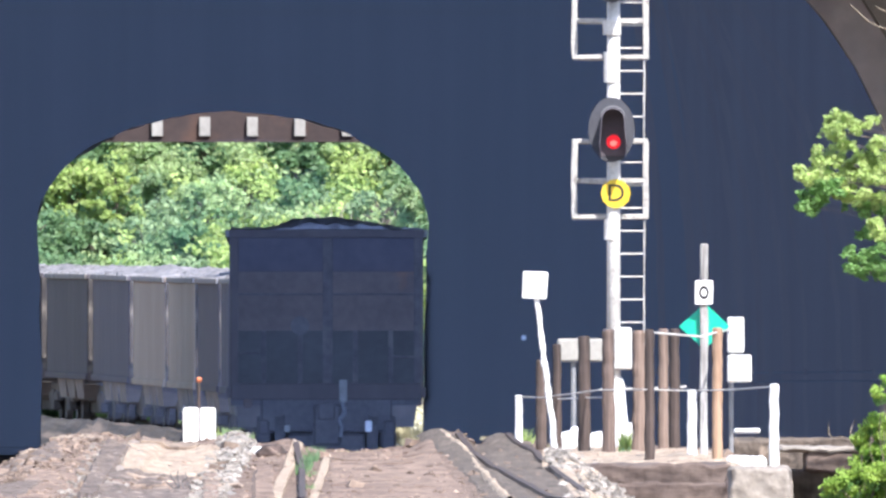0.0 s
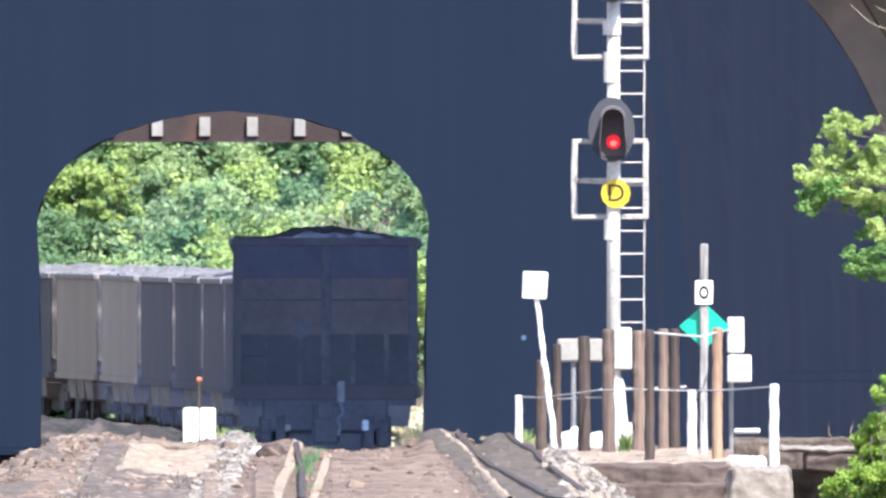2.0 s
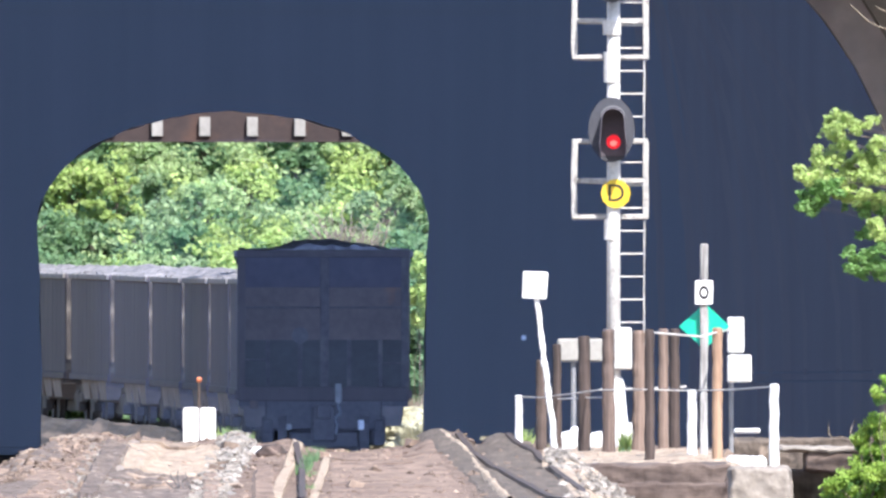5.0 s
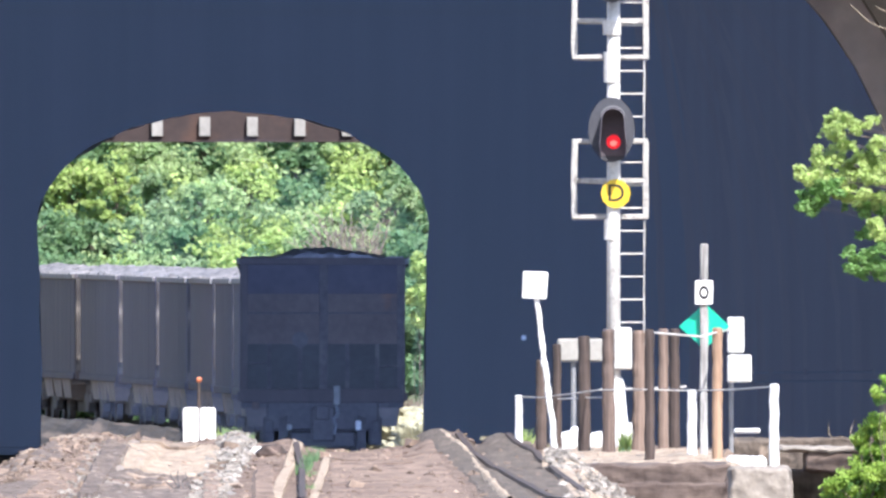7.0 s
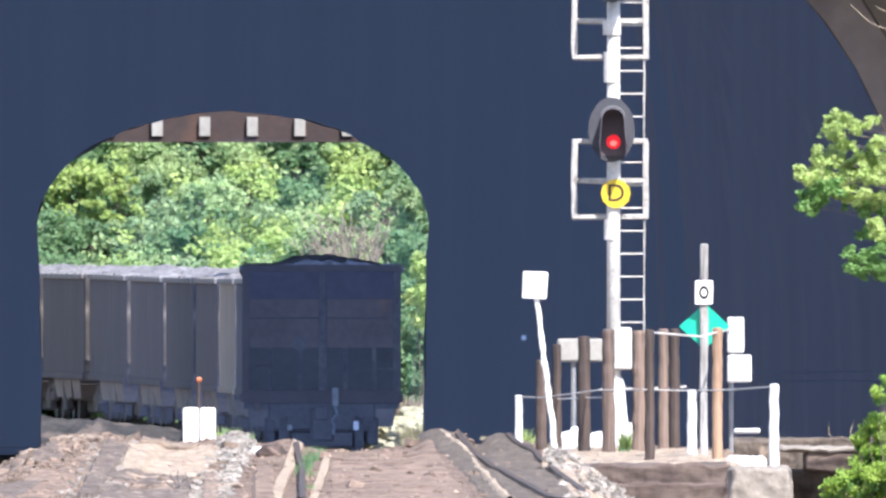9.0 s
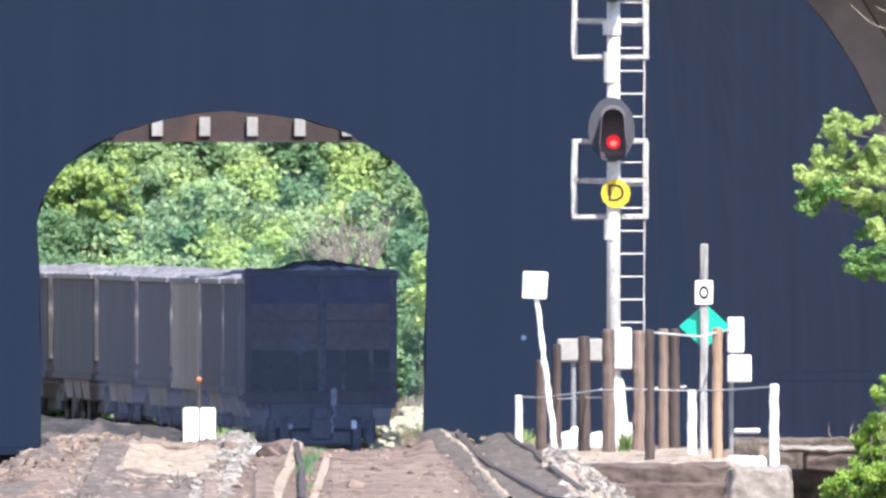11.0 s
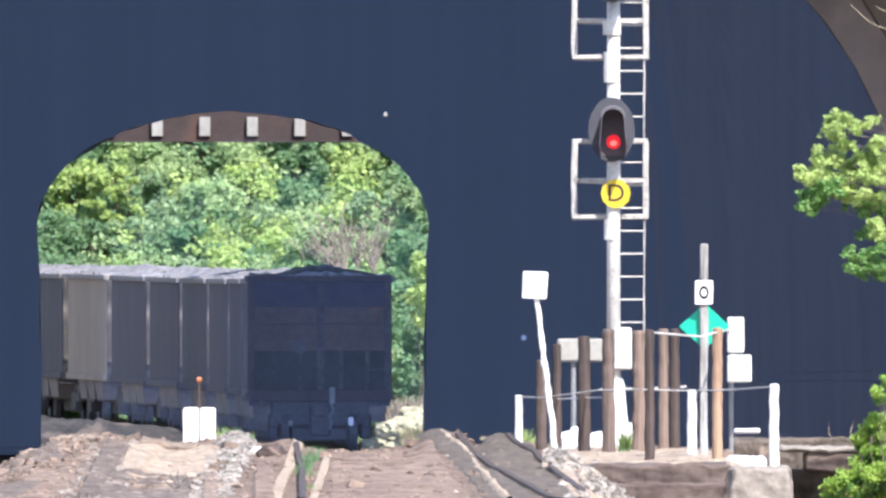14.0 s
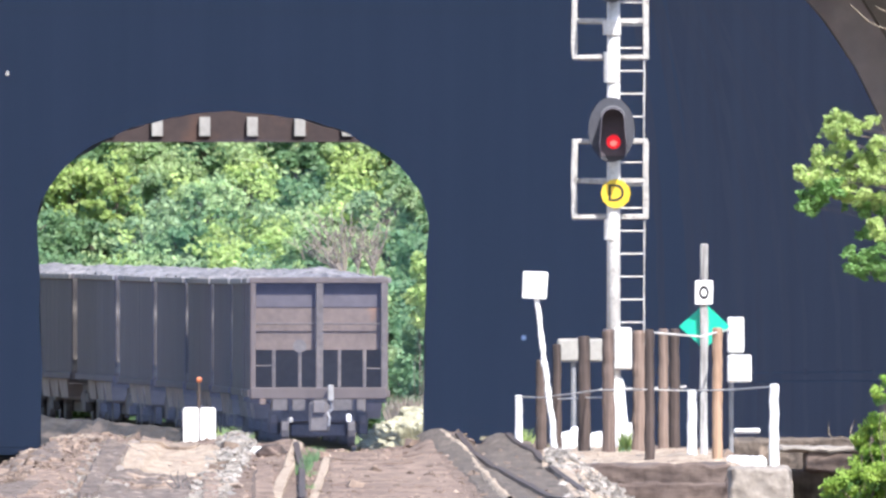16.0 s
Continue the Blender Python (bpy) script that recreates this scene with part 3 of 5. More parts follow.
def hopper_car(paint, end_paint, label, seed):
    """An open-top hopper car: +y is the way it goes, z = 0 is the rail's top."""
    t = thing("hopper_car", (0, 0, 0), label, "freight car", "cars of the coal train")
    L, W, top, bot = BODY / 2, 1.52, 3.62, 1.24
    for s in (-1, 1):
        bm = BM()
        box(bm, s * W - 0.02, s * W + 0.02, -L, L, bot, top)
        part("side_sheet", bm, paint, t)
        bm = BM()
        box(bm, s * (W + 0.02) - 0.07, s * (W + 0.02) + 0.07, -L, L, top, top + 0.13, 0.015)
        part("top_rail", bm, M_RIM, t, "dust-covered pale top rail")
        bm = BM()
        box(bm, s * (W + 0.02) - 0.05, s * (W + 0.02) + 0.05, -L, L, bot - 0.16, bot, 0.012)
        part("side_sill", bm, paint, t)
        for i in range(11):
            bm = BM()
            y = -L + 0.12 + i * (2 * L - 0.24) / 10
            box(bm, s * (W + 0.02), s * (W + 0.024), y - 0.06, y + 0.06, bot, top)
            part("side_post", bm, paint, t)
    for e in (-1, 1):
        y = e * L
        bm = BM()
        box(bm, -W, W, y - e * 0.20 - 0.015, y - e * 0.20 + 0.015, 2.14, top)
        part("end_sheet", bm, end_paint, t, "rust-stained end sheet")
        bm = BM()
        box(bm, -W + 0.02, W - 0.02, y - e * 0.20 - 0.035, y - e * 0.20 + 0.035, 3.08, top, 0.01)
        part("end_band", bm, M_BAND, t, "dark band along the end's top")
        bm = BM()
        box(bm, -W, W, y - e * 1.2 - 0.02, y - e * 1.2 + 0.02, 0.95, 1.3)
        part("bulkhead", bm, M_UNDER, t)
        bm = BM()
        box(bm, -W - 0.03, W + 0.03, y - 0.06, y + 0.06, top, top + 0.13, 0.015)
        part("end_rail", bm, paint, t)
        bm = BM()
        q = [bm.verts.new((x, y - e * (d + k), z + k * 0.3)) for k in (0.0, 0.05) for x, d, z in ((-W, 0.2, 2.14), (W, 0.2, 2.14), (W, 1.1, 1.15), (-W, 1.1, 1.15))]
        for f in ((0, 1, 2, 3), (7, 6, 5, 4), (0, 4, 5, 1), (1, 5, 6, 2), (2, 6, 7, 3), (3, 7, 4, 0)):
            bm.faces.new([q[i] for i in f])
        part("slope_sheet", bm, M_SLOPE, t)
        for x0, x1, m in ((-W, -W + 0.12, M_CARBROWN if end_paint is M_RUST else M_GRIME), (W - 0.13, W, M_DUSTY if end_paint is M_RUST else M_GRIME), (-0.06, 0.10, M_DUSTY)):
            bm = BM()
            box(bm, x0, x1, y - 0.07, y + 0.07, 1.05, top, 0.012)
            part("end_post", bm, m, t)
        bm = BM()
        box(bm, -W, W, y - 0.1, y + 0.1, 1.04, 1.30, 0.02)
        part("end_sill", bm, M_CARBROWN, t, "grimy brown end sill")
        for x in (-1.0, -0.42, 0.46, 1.02):
            bm = BM()
            box(bm, x - 0.04, x + 0.04, y - 0.05, y + 0.05, 1.30, 2.14, 0.008)
            part("end_brace", bm, M_DUSTY, t)
        for x0, x1, z in ((-1.45, -1.0, 1.78), (1.02, 1.45, 1.72), (-1.4, 1.4, 2.72)):
            bm = BM()
            tube(bm, (x0, y - e * 0.03, z), (x1, y - e * 0.03, z), 0.018, n=6)
            part("grab_iron", bm, M_DUSTY, t)
        bm = BM()
        box(bm, -0.14, 0.14, min(y, y + e * 0.45), max(y, y + e * 0.45), 0.72, 1.0, 0.03)
        part("coupler", bm, M_UNDER, t)
    bm = BM()
    bmesh.ops.create_circle(bm, segments=16, radius=0.15, matrix=Matrix.Translation((-0.42, -L - 0.09, 2.22)) @ Matrix.Rotation(math.pi / 2, 4, "X"), cap_ends=True)
    r = bmesh.ops.extrude_face_region(bm, geom=bm.faces[:])
    bmesh.ops.translate(bm, vec=(0, 0.06, 0), verts=[v for v in r["geom"] if isinstance(v, bmesh.types.BMVert)])
    part("brake_wheel", bm, M_UNDER, t)
    for y in (-2.9, 0.0, 2.9):
        bm = BM()
        e0, e1 = (1.42, 0.95) if y == 0.0 else (1.42, 1.1)
        vs = [bm.verts.new(p) for p in ((-1.47, y - e0, 1.14), (1.47, y - e0, 1.14), (1.47, y + e0, 1.14), (-1.47, y + e0, 1.14),
                                        (-1.40, y - e1, 0.60), (1.40, y - e1, 0.60), (1.40, y + e1, 0.60), (-1.40, y + e1, 0.60))]
        for f in ((0, 1, 5, 4), (1, 2, 6, 5), (2, 3, 7, 6), (3, 0, 4, 7), (4, 5, 6, 7)):
            bm.faces.new([vs[i] for i in f])
        part("hopper_bay", bm, M_BAY, t, "dusty sloping hopper bay")
    bm = BM()
    box(bm, -1.05, 1.05, -L + 0.5, L - 0.5, 0.52, 1.1, 0.04)
    box(bm, -0.62, 0.62, -L + 0.7, L - 0.7, 0.20, 0.50, 0.04)
    part("underframe", bm, M_UNDER, t, "grimy dark underframe")
    for y in (-5.2, 5.2):
        for s in (-1, 1):
            bm = BM()
            box(bm, s * 1.0 - 0.09, s * 1.0 + 0.09, y - 1.25, y + 1.25, 0.48, 0.72, 0.03)
            box(bm, s * 1.0 - 0.11, s * 1.0 + 0.11, y - 0.4, y + 0.4, 0.25, 0.78, 0.03)
            part("truck_frame", bm, M_UNDER, t)
            for dy in (-0.88, 0.88):
                bm = BM()
                tube(bm, (s * 0.70, y + dy, 0.42), (s * 0.82, y + dy, 0.42), 0.42, n=18)
                tube(bm, (s * 0.66, y + dy, 0.42), (s * 0.70, y + dy, 0.42), 0.45, n=18)
                part("wheel", bm, M_UNDER, t)
    return t


def load_mesh(seed):
    """A heap of coal from rim to rim, uneven along the car, falling off at both ends."""
    L, W = BODY / 2 - 0.1, 1.53
    nx, ny = 22, 90
    vs, fs = [], []
    for j in (0, *range(ny + 1), ny):
        y = -L + 2 * L * j / ny
        skirt = len(vs) == 0 or len(vs) == (ny + 2) * (nx + 1)
        for i in range(nx + 1):
            x = -W + 2 * W * i / nx
            end = min(1.0, (L - abs(y)) / 1.6)
            p = Vector((x * 1.1, y * 0.6, seed * 9.1))
            h = 3.735 + 0.19 * max(0.0, math.cos(x / W * math.pi / 2)) ** 2.8 * (0.6 + 0.4 * end) * (0.95 + 0.35 * noise.noise(p))
            h += 0.09 * noise.noise(Vector((x * 3, y * 2.0, seed))) + 0.06 * noise.noise(Vector((x * 11, y * 6, seed)))
            vs.append((x, y, 3.66 if skirt else h))
    w = nx + 1
    fs = [(j * w + i, j * w + i + 1, (j + 1) * w + i + 1, (j + 1) * w + i) for j in range(ny + 2) for i in range(nx)]
    me = bpy.data.meshes.new("coal_load")
    me.from_pydata(vs, [], fs)
    me.materials.append(M_COAL)
    return me


LOADS = [load_mesh(k) for k in range(4)]
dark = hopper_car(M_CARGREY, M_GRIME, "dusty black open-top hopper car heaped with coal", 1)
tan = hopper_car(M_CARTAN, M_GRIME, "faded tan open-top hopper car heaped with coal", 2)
brown = hopper_car(M_CARBROWN, M_RUST, "rusty brown open-top hopper car heaped with coal", 3)
CARS = []
PLAN = {1: brown, 2: brown, 9: tan, 19: tan, 20: tan}
used = set()
for n in range(1, 27):
    model = PLAN.get(n, dark)
    car = model if model.name not in used else copy_thing(model, pose(0, 0, 0))
    used.add(model.name)
    CARS.append(car)
for n, car in enumerate(CARS):
    heap = new("coal_load", LOADS[n % 4])
    heap.parent = car
    tagged(heap, "heaped lumps of grey coal")


def rear_device(car):
    """The marker with its hose on the last car's coupler."""
    y = -BODY / 2 - 0.3
    bm = BM()
    box(bm, 0.2, 0.33, y - 0.1, y + 0.1, 1.0, 1.36, 0.02)
    d = part("marker_device", bm, M_STIFF, car, "pale end-of-train marker device")
    bm = BM()
    limb(bm, (0.26, y, 1.0), (0.22, y - 0.1, 0.45), 0.035, 0.03, 0.05, random.Random(2))
    part("air_hose", bm, M_GREYP, d, "hanging grey air hose")
    bm = BM()
    box(bm, -0.22, 0.24, y - 0.05, y + 0.2, 0.30, 0.98, 0.05)
    part("striker", bm, M_UNDER, car, "grimy coupler housing")
    # small pieces; white and cream stand for sun on the truck bearings
    for x, z, w, h, m in ((0.67, 0.62, 0.055, 0.09, M_WHITE), (-0.62, 0.58, 0.05, 0.06, M_CREAM), (-1.25, 0.98, 0.07, 0.07, M_RUST)):
        bm = BM()
        box(bm, x - w, x + w, y + 0.12, y + 0.32, z - h, z + h, 0.02)
        part("truck_spot", bm, m, car, "pale piece for the sunlit truck bearings under the end sill" if m is not M_RUST else "")


rear_device(CARS[0])


# ---- signal ----
D = 430.0


def signal():
    X, zb = 2.095, 0.36
    t = thing("railway_signal", (X, D, zb), "white railway signal mast with a red lamp lit", "signal")
    H = 6.485 - zb
    bm = BM()
    tube(bm, (0, 0, 0), (0, 0, H), 0.088, 0.078, 16)
    part("mast", bm, M_ALU, t, smooth=True)
    for z0, z1, r in ((1.387 - zb, 1.907 - zb, 0.0), (2.982 - zb, 3.239 - zb, 0.1), (4.917 - zb, 5.292 - zb, 0.105), (5.500 - zb, 5.680 - zb, 0.115)):
        bm = BM()
        if r:
            tube(bm, (-0.02, 0, z0), (-0.02, 0, z1), r, n=14)
            part("sleeve", bm, M_ALU, t, "white pipe sleeve")
        else:
            box(bm, 0.0, 0.225, -0.16, 0.16, z0, z1, 0.02)
            part("junction_box", bm, M_ALU, t, "cream junction box")
    lad = BM()
    lx0, lx1 = 2.164 - X, 2.469 - X
    for x in (lx0, lx1):
        box(lad, x - 0.009, x + 0.009, 0.10, 0.14, 0.2, H)
    ragged(lad, 0.014, 5)
    ladder = part("ladder", lad, M_CAGE, t)
    z = 1.970 - zb
    while z < H:
        bm = BM()
        tube(bm, (lx0, 0.12, z), (lx1, 0.12, z), 0.0105, n=6)
        part("rung", bm, M_ALU, ladder)
        z += 0.2808
    for dz, lit in ((0.0, True), (1.963, False)):
        head(t, X, zb, dz, lit)
        cage(t, X, zb, dz)
    # round plate with its letter
    bm = BM()
    c = Vector((2.122 - X, -0.12, 3.551 - zb))
    tube(bm, c, c + Vector((0, 0.012, 0)), 0.182, n=12)
    plate = part("letter_plate", bm, M_YELLOW, t, "round yellow plate with a black letter D")
    font = bpy.data.curves.new("letter", "FONT")
    font.body, font.size, font.align_x, font.align_y, font.extrude = "D", 0.30, "CENTER", "CENTER", 0.002
    font.materials.append(M_BLACK)
    ob = new("letter", font)
    ob.parent = plate
    ob.matrix_basis = pose(c.x, c.y - 0.006, c.z, 90, 0, 0)
    bm = BM()
    box(bm, -0.14, 0.26, -0.2, 0.24, -0.1, 0.30, 0.04)
    tube(bm, (0.05, -0.02, 0.2), (0.03, -0.02, 0.92), 0.15, 0.095, 14)
    ragged(bm, 0.03, 6, 0.08)
    part("base", bm, M_WHITE, t, "whitewashed concrete foot")


def head(t, X, zb, dz, lit):
    """An oval backing plate with a deep arched hood over its lens."""
    cx, y = 2.070 - X, -0.2
    zc = 4.335 - zb + dz
    bm = BM()
    n = 32
    ring = []
    for yy in (y, y + 0.03):
        ring.append([bm.verts.new((cx + 0.287 * math.sin(6.2832 * i / n), yy, zc + 0.40 * math.cos(6.2832 * i / n))) for i in range(n)])
    bm.faces.new(ring[0]), bm.faces.new(ring[1][::-1])
    for i in range(n):
        bm.faces.new((ring[0][i], ring[1][i], ring[1][(i + 1) % n], ring[0][(i + 1) % n]))
    back = part("signal_head", bm, M_DARKGREY, t, "oval slate-grey backing plate")
    bm = BM()
    box(bm, cx - 0.16, cx + 0.16, y + 0.03, y + 0.3, zc - 0.3, zc + 0.3, 0.04)
    part("lamp_case", bm, M_BLACK, back)
    # the hood: narrow at the crown, flaring down both cheeks, open below
    outline = [(-0.150, -0.34), (-0.168, -0.18), (-0.155, -0.02), (-0.145, 0.10)] + [(-0.142 * math.cos(math.pi * i / 12), 0.14 + 0.13 * math.sin(math.pi * i / 12)) for i in range(13)] + [(0.145, 0.10), (0.155, -0.02), (0.172, -0.18), (0.160, -0.34)]
    bm = BM()
    rows = []
    for yy, sc in ((y - 0.002, 1.0), (y - 0.44, 0.98)):
        for k in (1.0, 0.95):
            rows.append([bm.verts.new((cx + 0.015 + px * sc * k, yy + (0.12 if pz < -0.2 and yy < y - 0.1 else 0.0), zc + pz * sc * k)) for px, pz in outline])
    for i in range(len(outline) - 1):
        for p, q in ((rows[0], rows[2]), (rows[1], rows[3]), (rows[2], rows[3])):
            bm.faces.new((p[i], p[i + 1], q[i + 1], q[i]))
    part("hood", bm, M_HOOD, back, "dark grey sun hood")
    bm = BM()
    band = [(px, pz) for px, pz in outline if pz > 0.12]
    tip = [[bm.verts.new((cx + 0.015 + px * k, yy, zc + 0.01 + pz * k)) for px, pz in band] for yy, k in ((y - 0.445, 1.0), (y - 0.445, 1.04), (y - 0.43, 1.04))]
    for p, q in zip(tip, tip[1:]):
        for i in range(len(band) - 1):
            bm.faces.new((p[i], p[i + 1], q[i + 1], q[i]))
    part("hood_lip", bm, M_GREYP, back, "worn bare-metal lip of the hood")
    bm = BM()
    low = [bm.verts.new((cx + 0.015 + px * 0.94, y - 0.012, zc + pz * 0.94)) for px, pz in outline]
    rear = [bm.verts.new(v.co + Vector((0, 0.009, 0))) for v in low]
    bm.faces.new(low)
    for i in range(len(low)):
        bm.faces.new((low[i], low[(i + 1) % len(low)], rear[(i + 1) % len(low)], rear[i]))
    part("lens_panel", bm, M_HOOD, back)
    bm = BM()
    bmesh.ops.create_uvsphere(bm, u_segments=20, v_segments=10, radius=0.088, matrix=Matrix.Translation((cx + 0.024, y - 0.02, zc - 0.150)) @ Matrix.Diagonal((1, 0.35, 1, 1)))
    part("lens", bm, M_LAMP if lit else M_GLASS_OFF, back, "glowing red lens" if lit else "", smooth=True)
    if lit:
        bm = BM()
        bmesh.ops.create_uvsphere(bm, u_segments=14, v_segments=8, radius=0.045, matrix=Matrix.Translation((cx + 0.022, y - 0.052, zc - 0.168)) @ Matrix.Diagonal((1, 0.3, 0.8, 1)))
        part("lamp_core", bm, M_CORE, back, "bright orange core of the lens", smooth=True)


def cage(t, X, zb, dz):
    """A tubular guard frame round the mast, open in front."""
    xa, xb = 1.616 - X, 2.490 - X
    z0, zm, z1 = 3.266 - zb + dz, 3.710 - zb + dz, 4.196 - zb + dz
    bm = BM()
    for x in (xa, xb):
        box(bm, x - 0.036, x + 0.036, 0.06, 0.12, z0 - 0.03, z1, 0.01)
        for z in (z0, z1):
            box(bm, x - 0.025, x + 0.025, 0.12, 0.75, z - 0.03, z + 0.03, 0.008)
    for z in (z0, zm, z1):
        box(bm, xa, xb, 0.065, 0.115, z - 0.03, z + 0.03, 0.01)
        box(bm, xa, xb, 0.72, 0.77, z - 0.03, z + 0.03, 0.01)
    ragged(bm, 0.014, 5)
    part("guard_frame", bm, M_CAGE, t, "white tubular guard frame")


signal()


# ---- posts, signs and boxes beside the signal ----
def post(name, x, d, z0, z1, w, m, label, lean=0.0, square=False, group="", seed=1, cat="post"):
    """An upright timber or pipe with a worn, slightly crooked outline."""
    bm = BM()
    n = 4 if square else 10
    h = z1 - z0
    loops = []
    for k in range(61):
        z = h * k / 60
        r = w / 2 * (1.0 - 0.08 * k / 60) * (1 + 0.05 * noise.noise(Vector((seed, z * 9, 2)))) * (1.15 if square else 1)
        q = Vector((noise.noise(Vector((seed * 3.1, z * 7, 0))) + 0.2 * noise.noise(Vector((seed * 2.3, z * 21, 8))), noise.noise(Vector((seed * 5.7, z * 7, 4))), 0)) * w * 0.065
        if k == 60:
            r *= 0.82
        ring = []
        for i in range(n):
            a = 6.2832 * (i + 0.5) / n
            f = r * (1 + 0.10 * noise.noise(Vector((math.cos(a) * 1.5 + seed, math.sin(a) * 1.5, z * 5))) + 0.05 * noise.noise(Vector((math.cos(a) * 3, math.sin(a) * 3 + seed, z * 28))))
            ring.append(q + Vector((f * math.cos(a) + lean * z / h, f * math.sin(a), z - 0.15 * (k == 0))))
        loops.append(ring)
    rows = [[bm.verts.new(p) for p in l] for l in loops]
    for a, b in zip(rows, rows[1:]):
        for i in range(n):
            bm.faces.new((a[i], a[(i + 1) % n], b[(i + 1) % n], b[i]))
    bm.faces.new(rows[-1])
    me = mesh_of(bm, m, name, not square)
    ob = new(name, me)
    ob.matrix_basis = pose(x, d, z0)
    return tagged(ob, label, cat, group)


g = "timber posts round the signal"
for i, (px, d, za, zb, w) in enumerate(((1.190, 424, 0.417, 1.504, 0.144), (1.378, 423, 0.411, 1.694, 0.116),
                                        (1.698, 421, 0.414, 1.785, 0.163), (1.985, 420, 0.395, 1.865, 0.163),
                                        (2.358, 421, 0.414, 1.853, 0.172),
                                        (2.425, 411, 0.247, 1.845, 0.125), (2.661, 423, 0.425, 1.878, 0.136),
                                        (2.804, 424, 0.423, 1.880, 0.137))):
    shade, words = ((M_WOOD, "dark weathered"), (M_WOODD, "blackened creosoted"), (M_WOODD, "blackened creosoted"), (M_WOOD, "dark weathered"), (M_WOODL, "tan weathered"), (M_WOODD, "blackened creosoted"), (M_WOODL, "tan weathered"), (M_WOODD, "blackened creosoted"))[i]
    post("timber_post", px, d, za, zb, w, shade, words + " timber post beside the signal", group=g, seed=i + 1)
post("timber_post", 3.237, 413, 0.251, 1.869, 0.133, M_WOOD2, "orange-brown weathered timber post beside the green sign", seed=20)
for i, (px, d, za, zb, w) in enumerate(((0.921, 426, 0.538, 1.074, 0.096), (2.952, 415, 0.321, 1.137, 0.120), (3.800, 402, -0.074, 1.196, 0.123))):
    post("white_post", px, d, za, zb, w, M_WHITE, "white-painted wooden fence post beside the signal", group="white fence posts", seed=30 + i)


def wire(name, pts, r, label, m=M_ALU):
    bm = BM()
    for a, b in zip(pts, pts[1:]):
        tube(bm, a, b, r, n=6)
    return whole(name, bm, m, label, "rail")


wire("handrail", [(0.877, 425, 1.053), (1.201, 423, 1.046), (1.856, 417, 1.132), (2.360, 410.8, 1.136), (2.945, 414, 1.124), (3.396, 408, 1.134), (3.813, 402, 1.170)], 0.008, "pale pipe handrail along the posts")
wire("handrail", [(1.378, 423, 1.026), (1.698, 421, 1.04), (1.985, 420, 1.05), (2.09, 429.95, 1.055)], 0.009, "pale pipe handrail behind the posts")
wire("handrail", [(1.889, 424, 1.140), (2.40, 424.2, 1.150), (2.90, 424, 1.172), (2.95, 424, 1.183)], 0.012, "hooked pale pipe behind the posts")
wire("wire", [(2.373, 411, 1.812), (2.698, 411.8, 1.787), (3.030, 412.4, 1.761), (3.244, 413, 1.816), (3.443, 418.6, 1.855)], 0.012, "sagging pale wire between the posts")


def leaning_sign():
    t = thing("marker_sign", (1.358, 419, 0.396), "blank white square sign on a leaning white pole", "sign")
    bm = BM()
    top = Vector((-0.257, 0, 1.994))
    loops = []
    for k in range(73):
        p = Vector((0, 0, -0.1)).lerp(top, k / 72)
        p += Vector((noise.noise(Vector((0, p.z * 4, 2))), 0, 0)) * 0.02
        r = (0.040 - 0.010 * k / 72) * (1 + 0.35 * noise.noise(Vector((4, p.z * 9, 1))) + 0.3 * noise.noise(Vector((8, p.z * 26, 3))))
        loops.append([p + Vector((r * math.cos(6.2832 * i / 8), r * math.sin(6.2832 * i / 8), 0)) for i in range(9)])
    bridge_loops(bm, loops)
    bmesh.ops.remove_doubles(bm, verts=bm.verts[:], dist=0.0005)
    part("pole", bm, M_WHITE, t)
    bm = BM()
    c = top
    box(bm, c.x - 0.15, c.x + 0.15, -0.08, -0.05, c.z - 0.16, c.z + 0.16, 0.01, Matrix.Translation(c) @ Matrix.Rotation(0.06, 4, "Y") @ Matrix.Translation(-c))
    ragged(bm, 0.012, 9, 0.05)
    part("plate", bm, M_WHITE, t, "blank white square plate")


leaning_sign()


